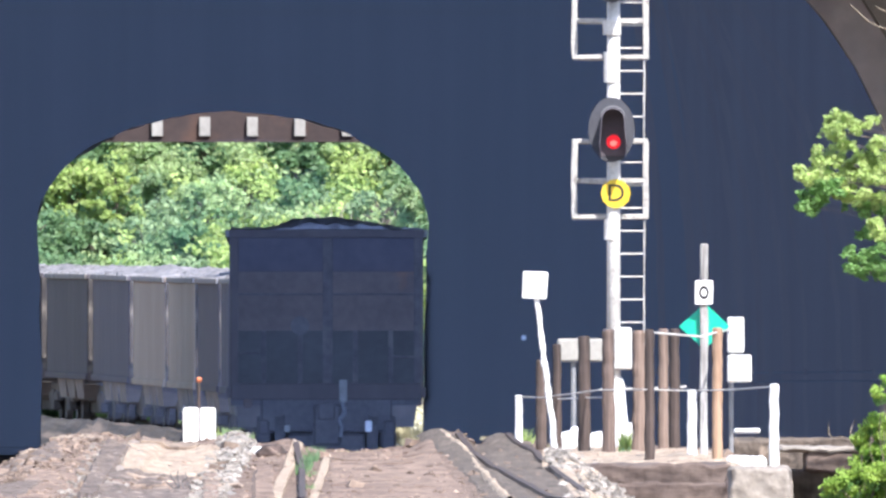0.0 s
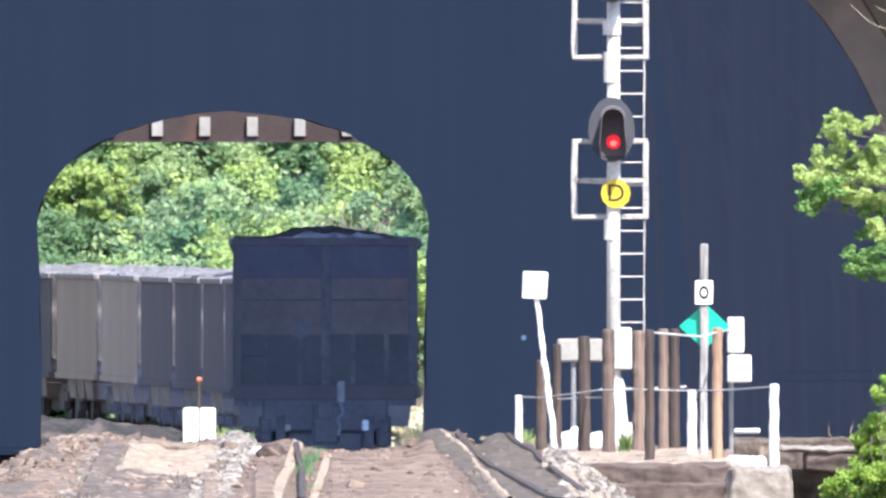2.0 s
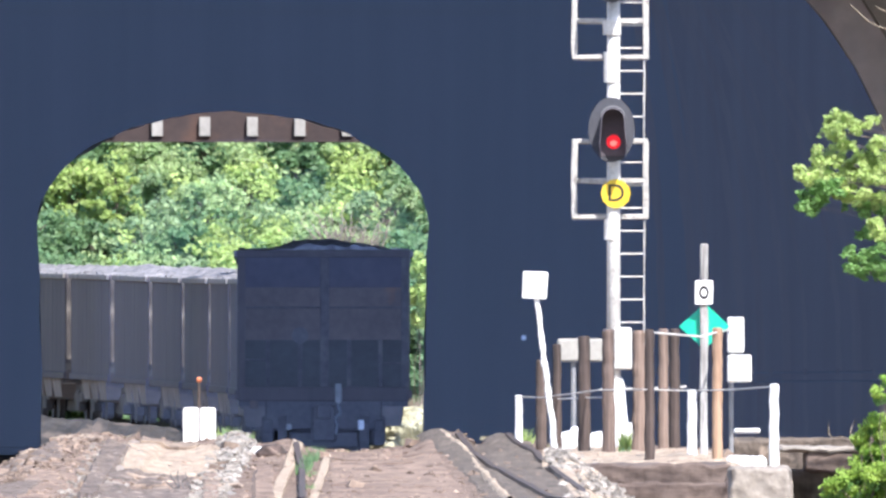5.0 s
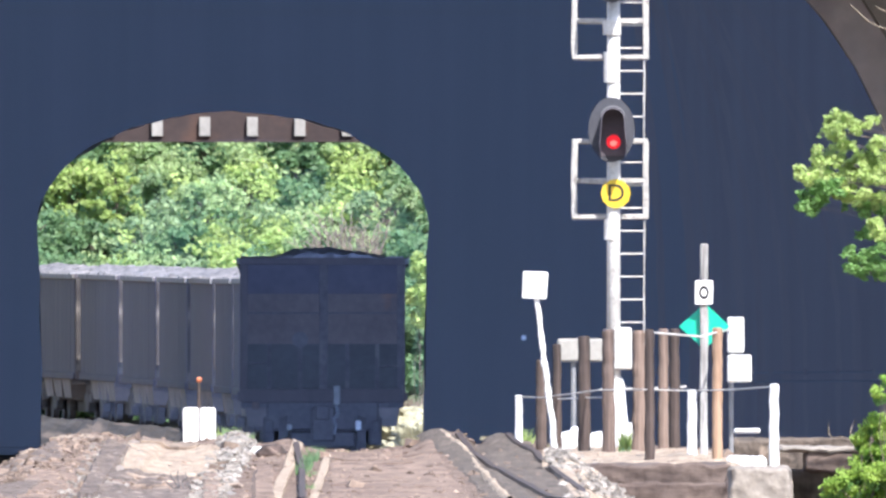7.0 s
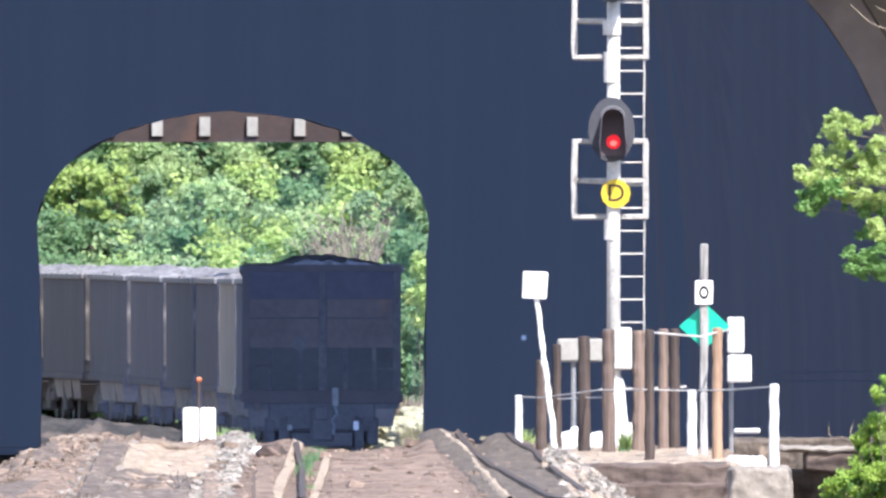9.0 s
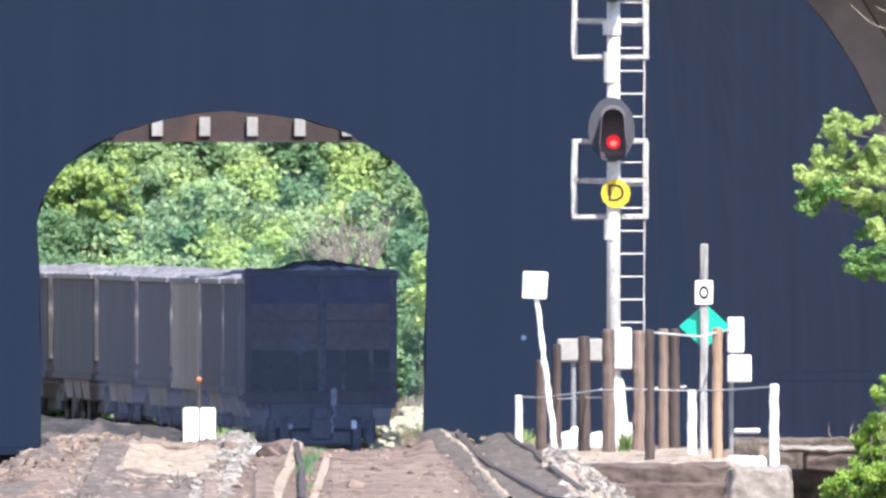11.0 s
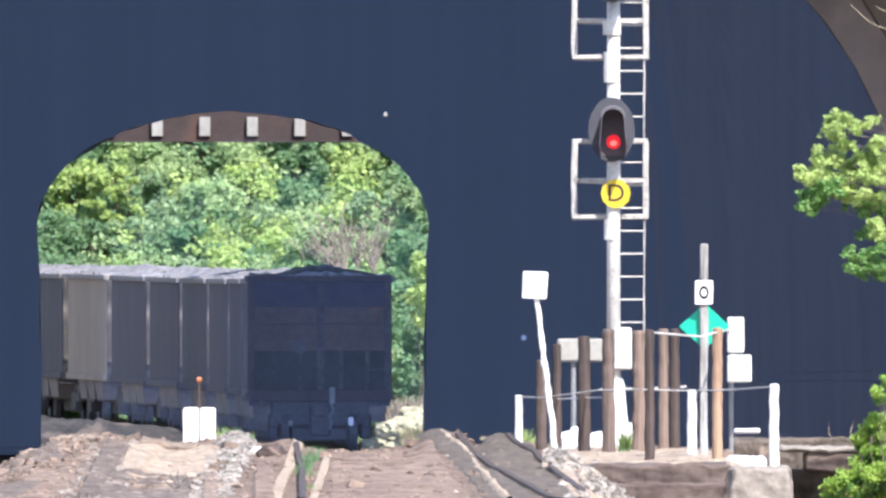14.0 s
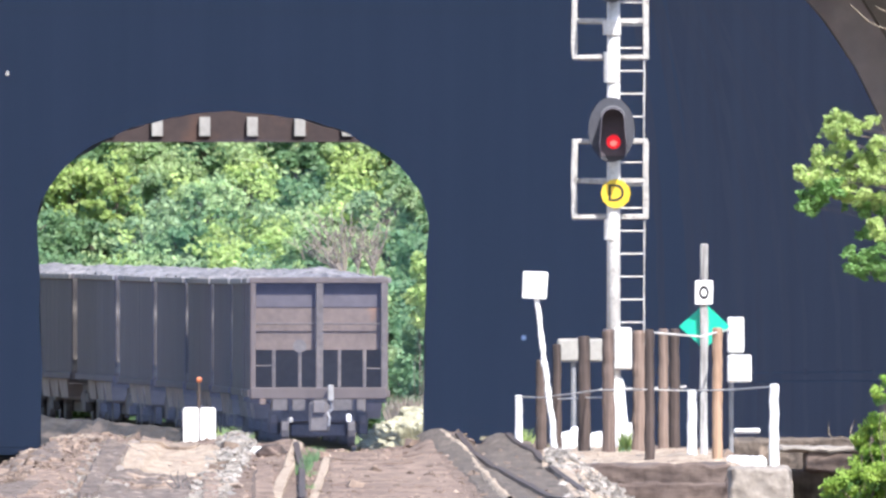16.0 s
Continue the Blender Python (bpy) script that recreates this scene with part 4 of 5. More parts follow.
def sign_post():
    d = 416
    t = thing("sign_post", (3.100, d, 0.319), "grey weathered post with a green diamond and a numbered plate", "sign")
    zb = 0.319
    bm = BM()
    h = 2.550
    box(bm, -0.045, 0.045, -0.045, 0.045, -0.2, h, 0.012)
    bmesh.ops.subdivide_edges(bm, edges=[e for e in bm.edges if e.calc_length() > 1], cuts=40)
    rough_up(bm, 0.012, 3)
    rough_up(bm, 0.006, 13)
    part("post", bm, M_GREYWOOD, t)
    bm = BM()
    c = Vector((0.007, 0.08, 1.889 - zb))
    r = 0.30
    vs = [[bm.verts.new(c + Vector((a * r, y, b * r * 0.88))) for a, b in ((-1, 0), (-0.05, -1), (0.05, -1), (1, 0), (0.05, 1), (-0.05, 1))] for y in (0, 0.012)]
    bm.faces.new(vs[0]), bm.faces.new(vs[1][::-1])
    for i in range(6):
        bm.faces.new((vs[0][i], vs[1][i], vs[1][(i + 1) % 6], vs[0][(i + 1) % 6]))
    ragged(bm, 0.012, 9, 0.06)
    part("diamond", bm, M_GREEN, t, "bright green diamond plate")
    bm = BM()
    z = 2.292 - zb
    box(bm, -0.105, 0.105, -0.075, -0.055, z - 0.145, z + 0.145, 0.008)
    ragged(bm, 0.008, 9, 0.05)
    plate = part("number_plate", bm, M_WHITE, t, "white plate with a black ring mark")
    bm = BM()
    n = 20
    rings = [[bm.verts.new((a * math.sin(6.2832 * i / n), -0.079, z + a * 1.35 * math.cos(6.2832 * i / n))) for i in range(n)] for a in (0.060, 0.034)]
    for i in range(n):
        bm.faces.new((rings[0][i], rings[0][(i + 1) % n], rings[1][(i + 1) % n], rings[1][i]))
    bmesh.ops.solidify(bm, geom=bm.faces[:], thickness=0.003)
    part("mark", bm, M_BLACK, plate)


sign_post()


def cabinet(name, x0, x1, y0, y1, d, deep, m, label, cat):
    t = thing(name, ((x0 + x1) / 2, d, y0), label, cat)
    w, h = x1 - x0, y1 - y0
    bm = BM()
    box(bm, -w / 2, w / 2, 0, deep, 0, h, 0.015)
    ragged(bm, 0.010, 8, 0.06)
    part("case", bm, m, t)
    bm = BM()
    box(bm, -w / 2 + 0.02, w / 2 - 0.02, -0.012, 0, 0.02, h - 0.02, 0.005)
    part("door", bm, m, t)
    return t


cabinet("relay_box", 3.398, 3.593, 1.577, 2.002, 418, 0.25, M_WHITE, "tall white equipment box on the sign frame", "box")
cabinet("relay_box", 3.398, 3.681, 1.226, 1.550, 418, 0.3, M_WHITE, "wide white equipment box on the sign frame", "box")
post("box_stand", 3.447, 418.6, 0.315, 1.984, 0.06, M_GREYP, "slim grey metal stand behind the white boxes", seed=44)
cabinet("board", 1.394, 1.947, 1.482, 1.765, 428, 0.06, M_CREAM, "pale grey board fixed across the posts", "board")
post("upright", 1.595, 428.1, 0.405, 1.751, 0.07, M_GREYP, "slim grey upright carrying the pale board", seed=45)
for i, (x, y0, y1, w, h) in enumerate(((1.488, 427, 0.31, 0.20, 0.30), (1.610, 426.5, 0.31, 0.16, 0.36), (1.873, 427, 0.31, 0.22, 0.30), (2.231, 427, 0.31, 0.24, 0.40))):
    bm = BM()
    box(bm, -w / 2, w / 2, -0.15, 0.15, 0, h, 0.05)
    bmesh.ops.subdivide_edges(bm, edges=bm.edges[:], cuts=1)
    rough_up(bm, 0.05, 4)
    ob = whole("painted_stone", bm, M_WHITE, "whitewashed stone at the signal's foot", "stone", "whitewashed stones")
    ob.location = (x, y0, y1)


# ---- concrete blocks and ledges ----
def block(name, x0, x1, y0, y1, z0, z1, m, label, cat="block"):
    bm = BM()
    box(bm, x0, x1, y0, y1, z0, z1, 0.03)
    bmesh.ops.subdivide_edges(bm, edges=bm.edges[:], cuts=22, use_grid_fill=True)
    rough_up(bm, 0.03, 2.5)
    rough_up(bm, 0.035, 7.0)
    return whole(name, bm, m, label, cat)


# the front's shade is put into the dark stone colour; a cream bed tops it
block("concrete_plinth", 1.542, 3.318, 405, 428, -0.4, 0.271, M_PLINTH, "worn concrete plinth under the signal posts, coloured brown for its shaded front")
block("footing", 1.50, 3.31, 404.7, 404.95, -0.4, 0.05, M_PLINTH, "brown-grey stone footing before the plinth", "footing")
block("concrete_block", 3.290, 3.961, 400, 403.5, -0.5, 0.240, M_PALE, "pale concrete block at the foot of the white post")
block("kerb_block", 3.36, 3.78, 411.5, 412.6, -0.2, 0.35, M_WHITE, "whitewashed concrete kerb behind the fence post", "kerb")
block("ledge", 3.683, 6.589, 446, 447, -0.3, 0.526, M_RIDGE, "low dark stone ledge before the tunnel", "ledge")


def culvert():
    """A concrete lintel over a dark drain opening."""
    t = thing("culvert", (0, 424, 0), "concrete culvert with a dark drain opening", "culvert")
    zt, zm = 0.389, 0.157
    for name, x0, x1, y0, y1, z0, z1, m in (("lintel", 4.40, 6.264, 0, 3.0, zm, zt, M_PLINTH), ("coping", 4.103, 6.264, -0.06, 2.9, zt + 0.004, zt + 0.05, M_PALE), ("side_wall", 4.076, 4.226, 0.03, 3.0, -0.9, zm, M_CONC),
                                            ("back_wall", 4.158, 6.264, 2.6, 3.0, -0.9, zm, M_CONC), ("floor_slab", 4.158, 6.264, -0.6, 2.6, -0.9, -0.75, M_CONC)):
        bm = BM()
        box(bm, x0, x1, y0, y1, z0, z1, 0.02)
        bmesh.ops.subdivide_edges(bm, edges=bm.edges[:], cuts=18, use_grid_fill=True)
        rough_up(bm, 0.025, 2.5)
        rough_up(bm, 0.03, 8.0)
        part(name, bm, m, t)


culvert()
cabinet("board", 3.662, 3.985, 0.600, 0.660, 440, 0.3, M_WHITE, "low white board on the ground behind the posts", "board")


def switch_marker():
    """Two white target boards on a short stand with an orange ball on a rod."""
    d = 438
    t = thing("switch_stand", (-3.045, d, 0.455), "switch stand with two white boards and an orange ball", "switch stand")
    for s in (-1, 1):
        bm = BM()
        x0 = -0.206 if s < 0 else 0.007
        box(bm, x0, x0 + 0.195, -0.03 + 0.02 * s, 0.0 + 0.02 * s, 0.02, 0.47, 0.02)
        part("target_board", bm, M_WHITE, t, "white target board")
    bm = BM()
    tube(bm, (-0.01, 0.03, -0.1), (-0.01, 0.03, 0.78), 0.02, n=8)
    part("rod", bm, M_STEEL, t)
    bm = BM()
    bmesh.ops.create_icosphere(bm, subdivisions=2, radius=0.038, matrix=Matrix.Translation((-0.01, 0.03, 0.815)))
    part("ball", bm, M_ORANGE, t, "small orange ball")


switch_marker()


# ---- foreground rails and ties ----
def curved(points, lift, steps=6):
    out = []
    for i in range(len(points) - 1):
        for k in range(steps):
            p = Vector(points[i]).lerp(Vector(points[i + 1]), k / steps)
            out.append(Vector((p.x, p.y, ground_z(p.x, p.y) + lift)))
    return out


rail(curved([(-1.408, 352, 0), (-1.613, 400, 0), (-1.821, 431, 0)], -0.09), "old rusty rail sunk in the earth", "old rails")
rail(curved([(1.397, 352, 0), (0.876, 385, 0), (0.549, 405, 0), (0.111, 431, 0)], -0.115), "old rusty rail sunk in the earth", "old rails")
rail(curved([(1.737, 352, 0), (1.359, 390, 0), (1.111, 415, 0), (0.737, 431, 0)], -0.115), "old rusty rail sunk in the earth", "old rails")


def ridge(points, wide, high, material, label):
    """A long rounded heap of stones along points."""
    bm = BM()
    loops = []
    for p in curved(points, 0.0, 24):
        l = []
        for i in range(9):
            u = i / 4 - 1
            h = high * (1 - u * u) - 0.05
            q = Vector((p.x + u * wide, p.y, p.z + h))
            l.append(q + Vector((0.03 * noise.noise(Vector((q.x * 5, q.y * 0.5, 7))), 0, 0.02 * noise.noise(Vector((q.x * 8, q.y * 0.9, 0))))))
        loops.append(l)
    bridge_loops(bm, loops)
    return whole("stone_ridge", bm, material, label, "ridge", kind="structure")


ridge([(0.971, 352, 0), (0.689, 385, 0), (0.333, 405, 0), (-0.098, 432, 0)], 0.25, 0.10, M_RIDGE, "long grey ridge of gravel beside the old rail")
ridge([(1.510, 352, 0), (1.201, 390, 0), (0.883, 418, 0), (0.704, 432, 0)], 0.24, 0.07, M_RIDGE, "long grey ridge of gravel beside the old rail")
ridge([(-2.135, 352, 0), (-2.445, 400, 0), (-2.536, 432, 0)], 0.15, 0.05, M_PALERUB, "long pale ridge of gravel on the earth")
ridge([(-3.543, 352, 0), (-3.768, 400, 0), (-3.704, 430, 0)], 0.2, 0.06, M_CONC, "long tan ridge of earth and stones")


ridge([(-4.30, 365, 0), (-4.22, 388, 0), (-4.10, 404, 0), (-4.16, 418, 0)], 0.15, 0.05, M_PINK, "long pale spine of earth down the bank")
ridge([(-5.02, 365, 0), (-4.95, 385, 0), (-5.05, 410, 0)], 0.15, 0.05, M_PINK, "long pale spine of earth down the bank")


def stones(name, count, seed, x0, x1, y0, y1, s0, s1, material, label, height=ground_z):
    """Loose stones lying on the ground, one object."""
    rng = random.Random(seed)
    cube = [Vector((x, y, z)) for x in (-1, 1) for y in (-1, 1) for z in (-1, 1)]
    quads = ((0, 1, 3, 2), (4, 6, 7, 5), (0, 4, 5, 1), (2, 3, 7, 6), (0, 2, 6, 4), (1, 5, 7, 3))
    vs, fs = [], []
    for _ in range(count):
        x, y = rng.uniform(x0, x1), rng.uniform(y0, y1)
        s = rng.uniform(s0, s1) * rng.uniform(0.6, 1.3)
        m = Matrix.Translation((x, y, height(x, y) + s * 0.2)) @ Euler((rng.uniform(-.5, .5), rng.uniform(-.5, .5), rng.uniform(0, 6))).to_matrix().to_4x4()
        b = len(vs)
        vs += [tuple(m @ Vector((c.x * s * rng.uniform(0.6, 1.2), c.y * s * rng.uniform(0.6, 1.2), c.z * s * rng.uniform(0.35, 0.7)))) for c in cube]
        fs += [tuple(b + i for i in q) for q in quads]
    me = bpy.data.meshes.new(name)
    me.from_pydata(vs, [], fs)
    me.materials.append(material)
    tagged(new(name, me), label, "stones", kind="stuff")


stones("gravel", 1700, 3, -6.5, 6.0, 366, 436, 0.012, 0.034, M_GRAVEL, "loose pale and brown stones on bare earth")
stones("gravel", 40, 4, -6.5, 4.5, 372, 434, 0.05, 0.09, M_GRAVEL, "larger broken stones on bare earth")
stones("rubble", 700, 6, -2.74, -2.30, 366, 434, 0.015, 0.045, M_PALERUB, "pale grey rubble strewn along the earth")
stones("rubble", 500, 8, -4.15, -3.45, 367, 420, 0.010, 0.032, M_PALERUB, "grey rubble strewn over the earth heap")
stones("gravel", 900, 9, -5.4, -4.1, 368, 430, 0.012, 0.04, M_GRAVEL, "loose brown stones on the earth bank")
stones("rubble", 420, 7, 1.32, 1.8, 370, 434, 0.015, 0.045, M_PALERUB, "pale grey rubble beside the signal plinth")


def bed(near, far, lift, material, label, seed):
    """A thin, uneven layer of earth lying on the ground between a near and a far edge."""
    (x0, x1, ya), (x2, x3, yb) = near, far
    nx, ny = max(8, int(abs(x3 - x2) / 0.045)), max(10, int((yb - ya) / 0.5))
    bm = BM()
    loops = []
    for j in range(ny + 1):
        v = j / ny
        row = []
        for i in range(nx + 1):
            u = i / nx
            y = ya + (yb - ya) * v + 0.9 * noise.noise(Vector((u * 5, seed, 2))) + 0.3 * noise.noise(Vector((u * 17, seed, 4)))
            a, b = x0 + (x2 - x0) * v, x1 + (x3 - x1) * v
            x = a + (b - a) * u + 0.05 * noise.noise(Vector((y * 0.35, seed, 6 * (u > 0.5)))) + 0.02 * noise.noise(Vector((y * 1.3, seed, 9 * (u > 0.5))))
            rim = min(1.0, min(i, nx - i) / 2, min(j, ny - j) / 1.5)
            h = lift * (0.8 + 0.6 * noise.noise(Vector((x * 3, y * 0.5, seed)))) + 0.012 * noise.noise(Vector((x * 9, y * 2.2, seed)))
            row.append(Vector((x, y, ground_z(x, y) - 0.05 + (h + 0.05) * rim)))
        loops.append(row)
    bridge_loops(bm, loops)
    return whole("earth_bed", bm, material, label, "earth", kind="structure")


bed((-5.623, -4.379, 428.2), (-5.036, -4.132, 431.2), 0.02, M_SAND, "cream sandy crest of the earth bank", 3)
# on the bank and heap, mauve earth carries the slopes' shade in its colour
bed((-5.263, -4.241, 396.0), (-5.612, -4.522, 422.2), 0.03, M_MAUVE, "band of earth coloured brown for shade on the bank", 4)
bed((-4.861, -3.976, 365.8), (-4.569, -3.938, 391.2), 0.03, M_PINK, "pinkish earth slope of the bank", 5)
bed((-4.868, -4.395, 366.2), (-5.06, -4.262, 380.8), 0.045, M_MAUVE, "earth coloured brown for shade at the foot of the bank", 6)
bed((-3.883, -3.634, 367.0), (-4.086, -3.634, 418.0), 0.07, M_MAUVE, "heap of earth and rubble, coloured mauve-grey for its shaded slope", 7)
bed((-3.698, -2.504, 396.0), (-3.891, -2.66, 424.0), 0.04, M_SAND, "broad cream sandy bed before the white boards", 8)
bed((-3.862, -2.723, 383.8), (-3.916, -2.771, 392.2), 0.06, M_MAUVE, "layered mauve-grey stone step", 9)
bed((-3.642, -2.589, 364.8), (-3.825, -2.685, 380.0), 0.04, M_MAUVE, "layered mauve-grey stone step", 10)
bed((-2.553, -2.283, 364.8), (-2.772, -2.491, 396.0), 0.04, M_PINK, "pinkish earth step before the sandy bed", 11)
bed((-2.047, -1.688, 364.8), (-2.218, -1.85, 399.8), 0.06, M_PINK, "pinkish earth step beside the old rail", 12)
bed((-1.247, 0.447, 364.8), (-1.456, -0.062, 425.8), 0.012, M_PINK, "pinkish bed of the old track", 13)
bed((1.322, 3.689, 407.8), (1.312, 3.855, 426.0), 0.04, M_SAND, "cream gravel bed round the signal posts", 14)
bed((1.293, 1.664, 371.0), (1.194, 1.491, 409.0), 0.04, M_SAND, "cream rubble slope beside the signal plinth", 15)
# grey-brown gravel, also a shadow-like dark strip over the paler ground
bed((0.44, 1.38, 366.0), (-0.08, 1.16, 429.5), 0.02, M_RIDGE, "grey-brown gravel bed between the old rails", 16)
ridge([(0.712, 365, 0), (0.493, 392, 0), (0.307, 414, 0), (-0.042, 430, 0)], 0.09, 0.11, M_SAND, "cream edge of the old track bed")


def slab(name, x, y, w, d, h, m, label, seed, cat, group):
    """A flat, uneven piece half sunk in the earth."""
    bm = BM()
    z = ground_z(x, y)
    box(bm, -w / 2, w / 2, -d / 2, d / 2, -0.12, h, 0.015)
    bmesh.ops.subdivide_edges(bm, edges=[e for e in bm.edges if e.calc_length() > 0.15], cuts=5, use_grid_fill=True)
    for v in bm.verts:
        q = Vector((v.co.x * 3 + seed, v.co.y * 0.8, seed * 1.7))
        v.co += Vector((noise.noise(q) * min(0.06, w * 0.15), noise.noise(q + Vector((5, 5, 5))) * 0.25, noise.noise(q * 2) * 0.022 + ground_z(x + v.co.x, y + v.co.y) - z))
    ob = whole(name, bm, m, label, cat, group)
    ob.location = (x, y, z)
    return ob


def heap_z(x, y):
    return 0.43 - 0.72 * max(0.0, x - 1.38) - 0.75 * ((404.6 - y) / 4.0) ** 2


def rubble_heap():
    """A slope of pale gravel that runs down before the plinth's corner."""
    nx, ny = 44, 16
    bm = BM()
    loops = []
    for i in range(nx + 1):
        x = 1.15 + 1.2 * i / nx
        row = []
        for j in range(ny + 1):
            v = j / ny
            y = 404.6 - 4.0 * v
            q = Vector((x * 6, y * 2.2, 1))
            row.append(Vector((x + 0.02 * noise.noise(q), y, heap_z(x, y) + 0.05 * noise.noise(q) + 0.03 * noise.noise(q * 2.3))))
        loops.append(row)
    bridge_loops(bm, loops)
    whole("rubble_heap", bm, M_SAND, "heap of pale gravel and stones before the plinth", "rubble", kind="structure")


rubble_heap()
stones("rubble", 520, 17, 1.18, 2.3, 402.4, 404.5, 0.012, 0.04, M_PALERUB, "pale broken stones on the gravel heap", heap_z)
rng = random.Random(12)
for i in range(16):
    y = 374 + i * 3.7 + rng.uniform(-1, 1)
    x0, x1 = -1.35 + rng.uniform(0, 0.25), 0.05 - (y - 374) * 0.004 + rng.uniform(-0.35, 0.25)
    slab("old_tie", (x0 + x1) / 2, y, x1 - x0, 0.35, rng.uniform(0.0, 0.025), M_TIE, "grey-brown old timber tie half buried in earth", i, "tie", "half-buried ties")
for i in range(14):
    y = rng.uniform(373, 428)
    x = rng.uniform(-4.4, -2.6) * (y / 432)
    slab("stone_slab", x, y, rng.uniform(0.25, 0.7), rng.uniform(1.0, 3.0), rng.uniform(0.01, 0.05), M_SLAB, "flat cracked stone slab lying in bare earth", 40 + i, "slab", "flat stone slabs")
slab("stone_slab", -3.310, 424, 0.7, 4.0, 0.07, M_SLAB, "broad cream stone slab before the white boards", 90, "slab", "flat stone slabs")
slab("stone_slab", -1.781, 400, 0.13, 60.0, 0.03, M_SAND, "long tan stone strip beside the old rail", 91, "slab", "flat stone slabs")
slab("stone_slab", -1.374, 400, 0.10, 60.0, 0.02, M_SAND, "long tan stone strip beside the old rail", 92, "slab", "flat stone slabs")


def boulder(x, y, r, m, label, seed, lumps=0.06):
    bm = BM()
    bmesh.ops.create_icosphere(bm, subdivisions=5 if lumps > 0.1 else 3, radius=r)
    for v in bm.verts:
        v.co = Vector((v.co.x, v.co.y, v.co.z * 0.6)) * (1 + 0.3 * noise.noise(v.co * (1.3 / r) + Vector((seed, 0, 0))) + lumps * noise.noise(v.co * (6 / r)) + lumps * 0.6 * noise.noise(v.co * (15 / r)))
    ob = whole("rock", bm, m, label, "rock", smooth=lumps < 0.1)
    ob.location = (x, y, ground_z(x, y) + r * 0.25)


boulder(-2.203, 419, 0.11, M_WHITE, "small white rock on bare earth", 2)
# dark lump added for the shaded hollow beside the white rock
boulder(-2.045, 417, 0.17, M_STEEL, "dark brown lump in place of the dark hollow by the white rock", 5)
for px, py, r, sd in ((-0.72, 784, 0.95, 7), (-0.30, 789, 1.15, 8), (-1.15, 786, 0.75, 9)):
    boulder(px, py, r, M_HUMMOCK, "pale grassy hummock beside the track", sd, 0.2)


def tufts(name, spots, count, tall, m, seed, label):
    """Upright blades of grass in tufts, one object."""
    rng = random.Random(seed)
    vs, fs = [], []
    for _ in range(count):
        x, y, z, r = rng.choice(spots)
        a, d = rng.uniform(0, 6.28), r * rng.random() ** 0.5
        p = Vector((x + math.cos(a) * d, y + math.sin(a) * d * 4, z))
        h = tall * rng.uniform(0.4, 1.1)
        lean = Vector((rng.uniform(-.4, .4), rng.uniform(-.4, .4), 1)) * h
        w = Vector((math.cos(a), math.sin(a), 0)) * min(h * 0.07, 0.022)
        b = len(vs)
        vs += [tuple(p - w), tuple(p + w), tuple(p + lean * 0.6 + w * 0.7), tuple(p + lean)]
        fs.append((b, b + 1, b + 2, b + 3))
    me = bpy.data.meshes.new(name)
    me.from_pydata(vs, [], fs)
    me.materials.append(m)
    tagged(new(name, me), label, "grass", kind="stuff")


def on(x, y, r):
    return (x, y, ground_z(x, y) - 0.02, r)


tufts("grass", [on(-1.484, 395, 0.05), on(-1.590, 425, 0.07), on(-1.446, 380, 0.05), on(-2.386, 430, 0.08), on(1.008, 428, 0.1), on(-1.580, 410, 0.05), on(2.181, 420, 0.06), on(2.151, 422, 0.05), on(-2.600, 431, 0.12)], 420, 0.11, M_LEAF, 3, "green weeds growing along the old rail")
tufts("grass", [(-1.62 + 0.012 * i, 396 + 2.2 * i, ground_z(-1.62 + 0.012 * i, 396 + 2.2 * i) - 0.02, 0.06) for i in range(13)], 260, 0.16, M_LEAFD, 13, "deep green weeds along the old rail")
tufts("grass", [(1.01, 427.2, 0.42, 0.06), (2.19, 421.5, 0.40, 0.07), (-2.70, 433.0, 0.44, 0.07)], 260, 0.24, M_LEAFY, 14, "yellow-green weeds among the posts")
tufts("dry_grass", [on(0.839, 430, 0.2), on(0.598, 431, 0.15), on(1.215, 428, 0.2), on(-3.955, 431, 0.2), on(-3.156, 431, 0.2), on(-1.001, 431, 0.5), on(-4.584, 428, 0.2)], 900, 0.06, M_GRASS, 4, "short dry grass on the rise")
tufts("dry_grass", [(-1.0 + 0.16 * i, 793.0 + 0.7 * (i % 3), 0.0, 0.2) for i in range(6)], 1500, 1.15, M_DEADWOOD, 16, "tall brown dead grass behind the hummocks")
tufts("dry_grass", [(-0.7, 783.5, 0.25, 0.3), (-0.4, 787.6, 0.45, 0.35), (-1.05, 785.4, 0.1, 0.3), (-0.2, 788.0, 0.5, 0.3), (-0.55, 783.2, 0.05, 0.4)], 3200, 0.26, M_GRASS, 15, "pale grass matted over the hummocks")
tufts("dry_grass", [(-0.55 - 0.13 * i, 783 + 2 * i, -0.12, 0.28) for i in range(6)], 2500, 0.4, M_GRASS, 5, "tall pale grass beside the tunnel's far end")


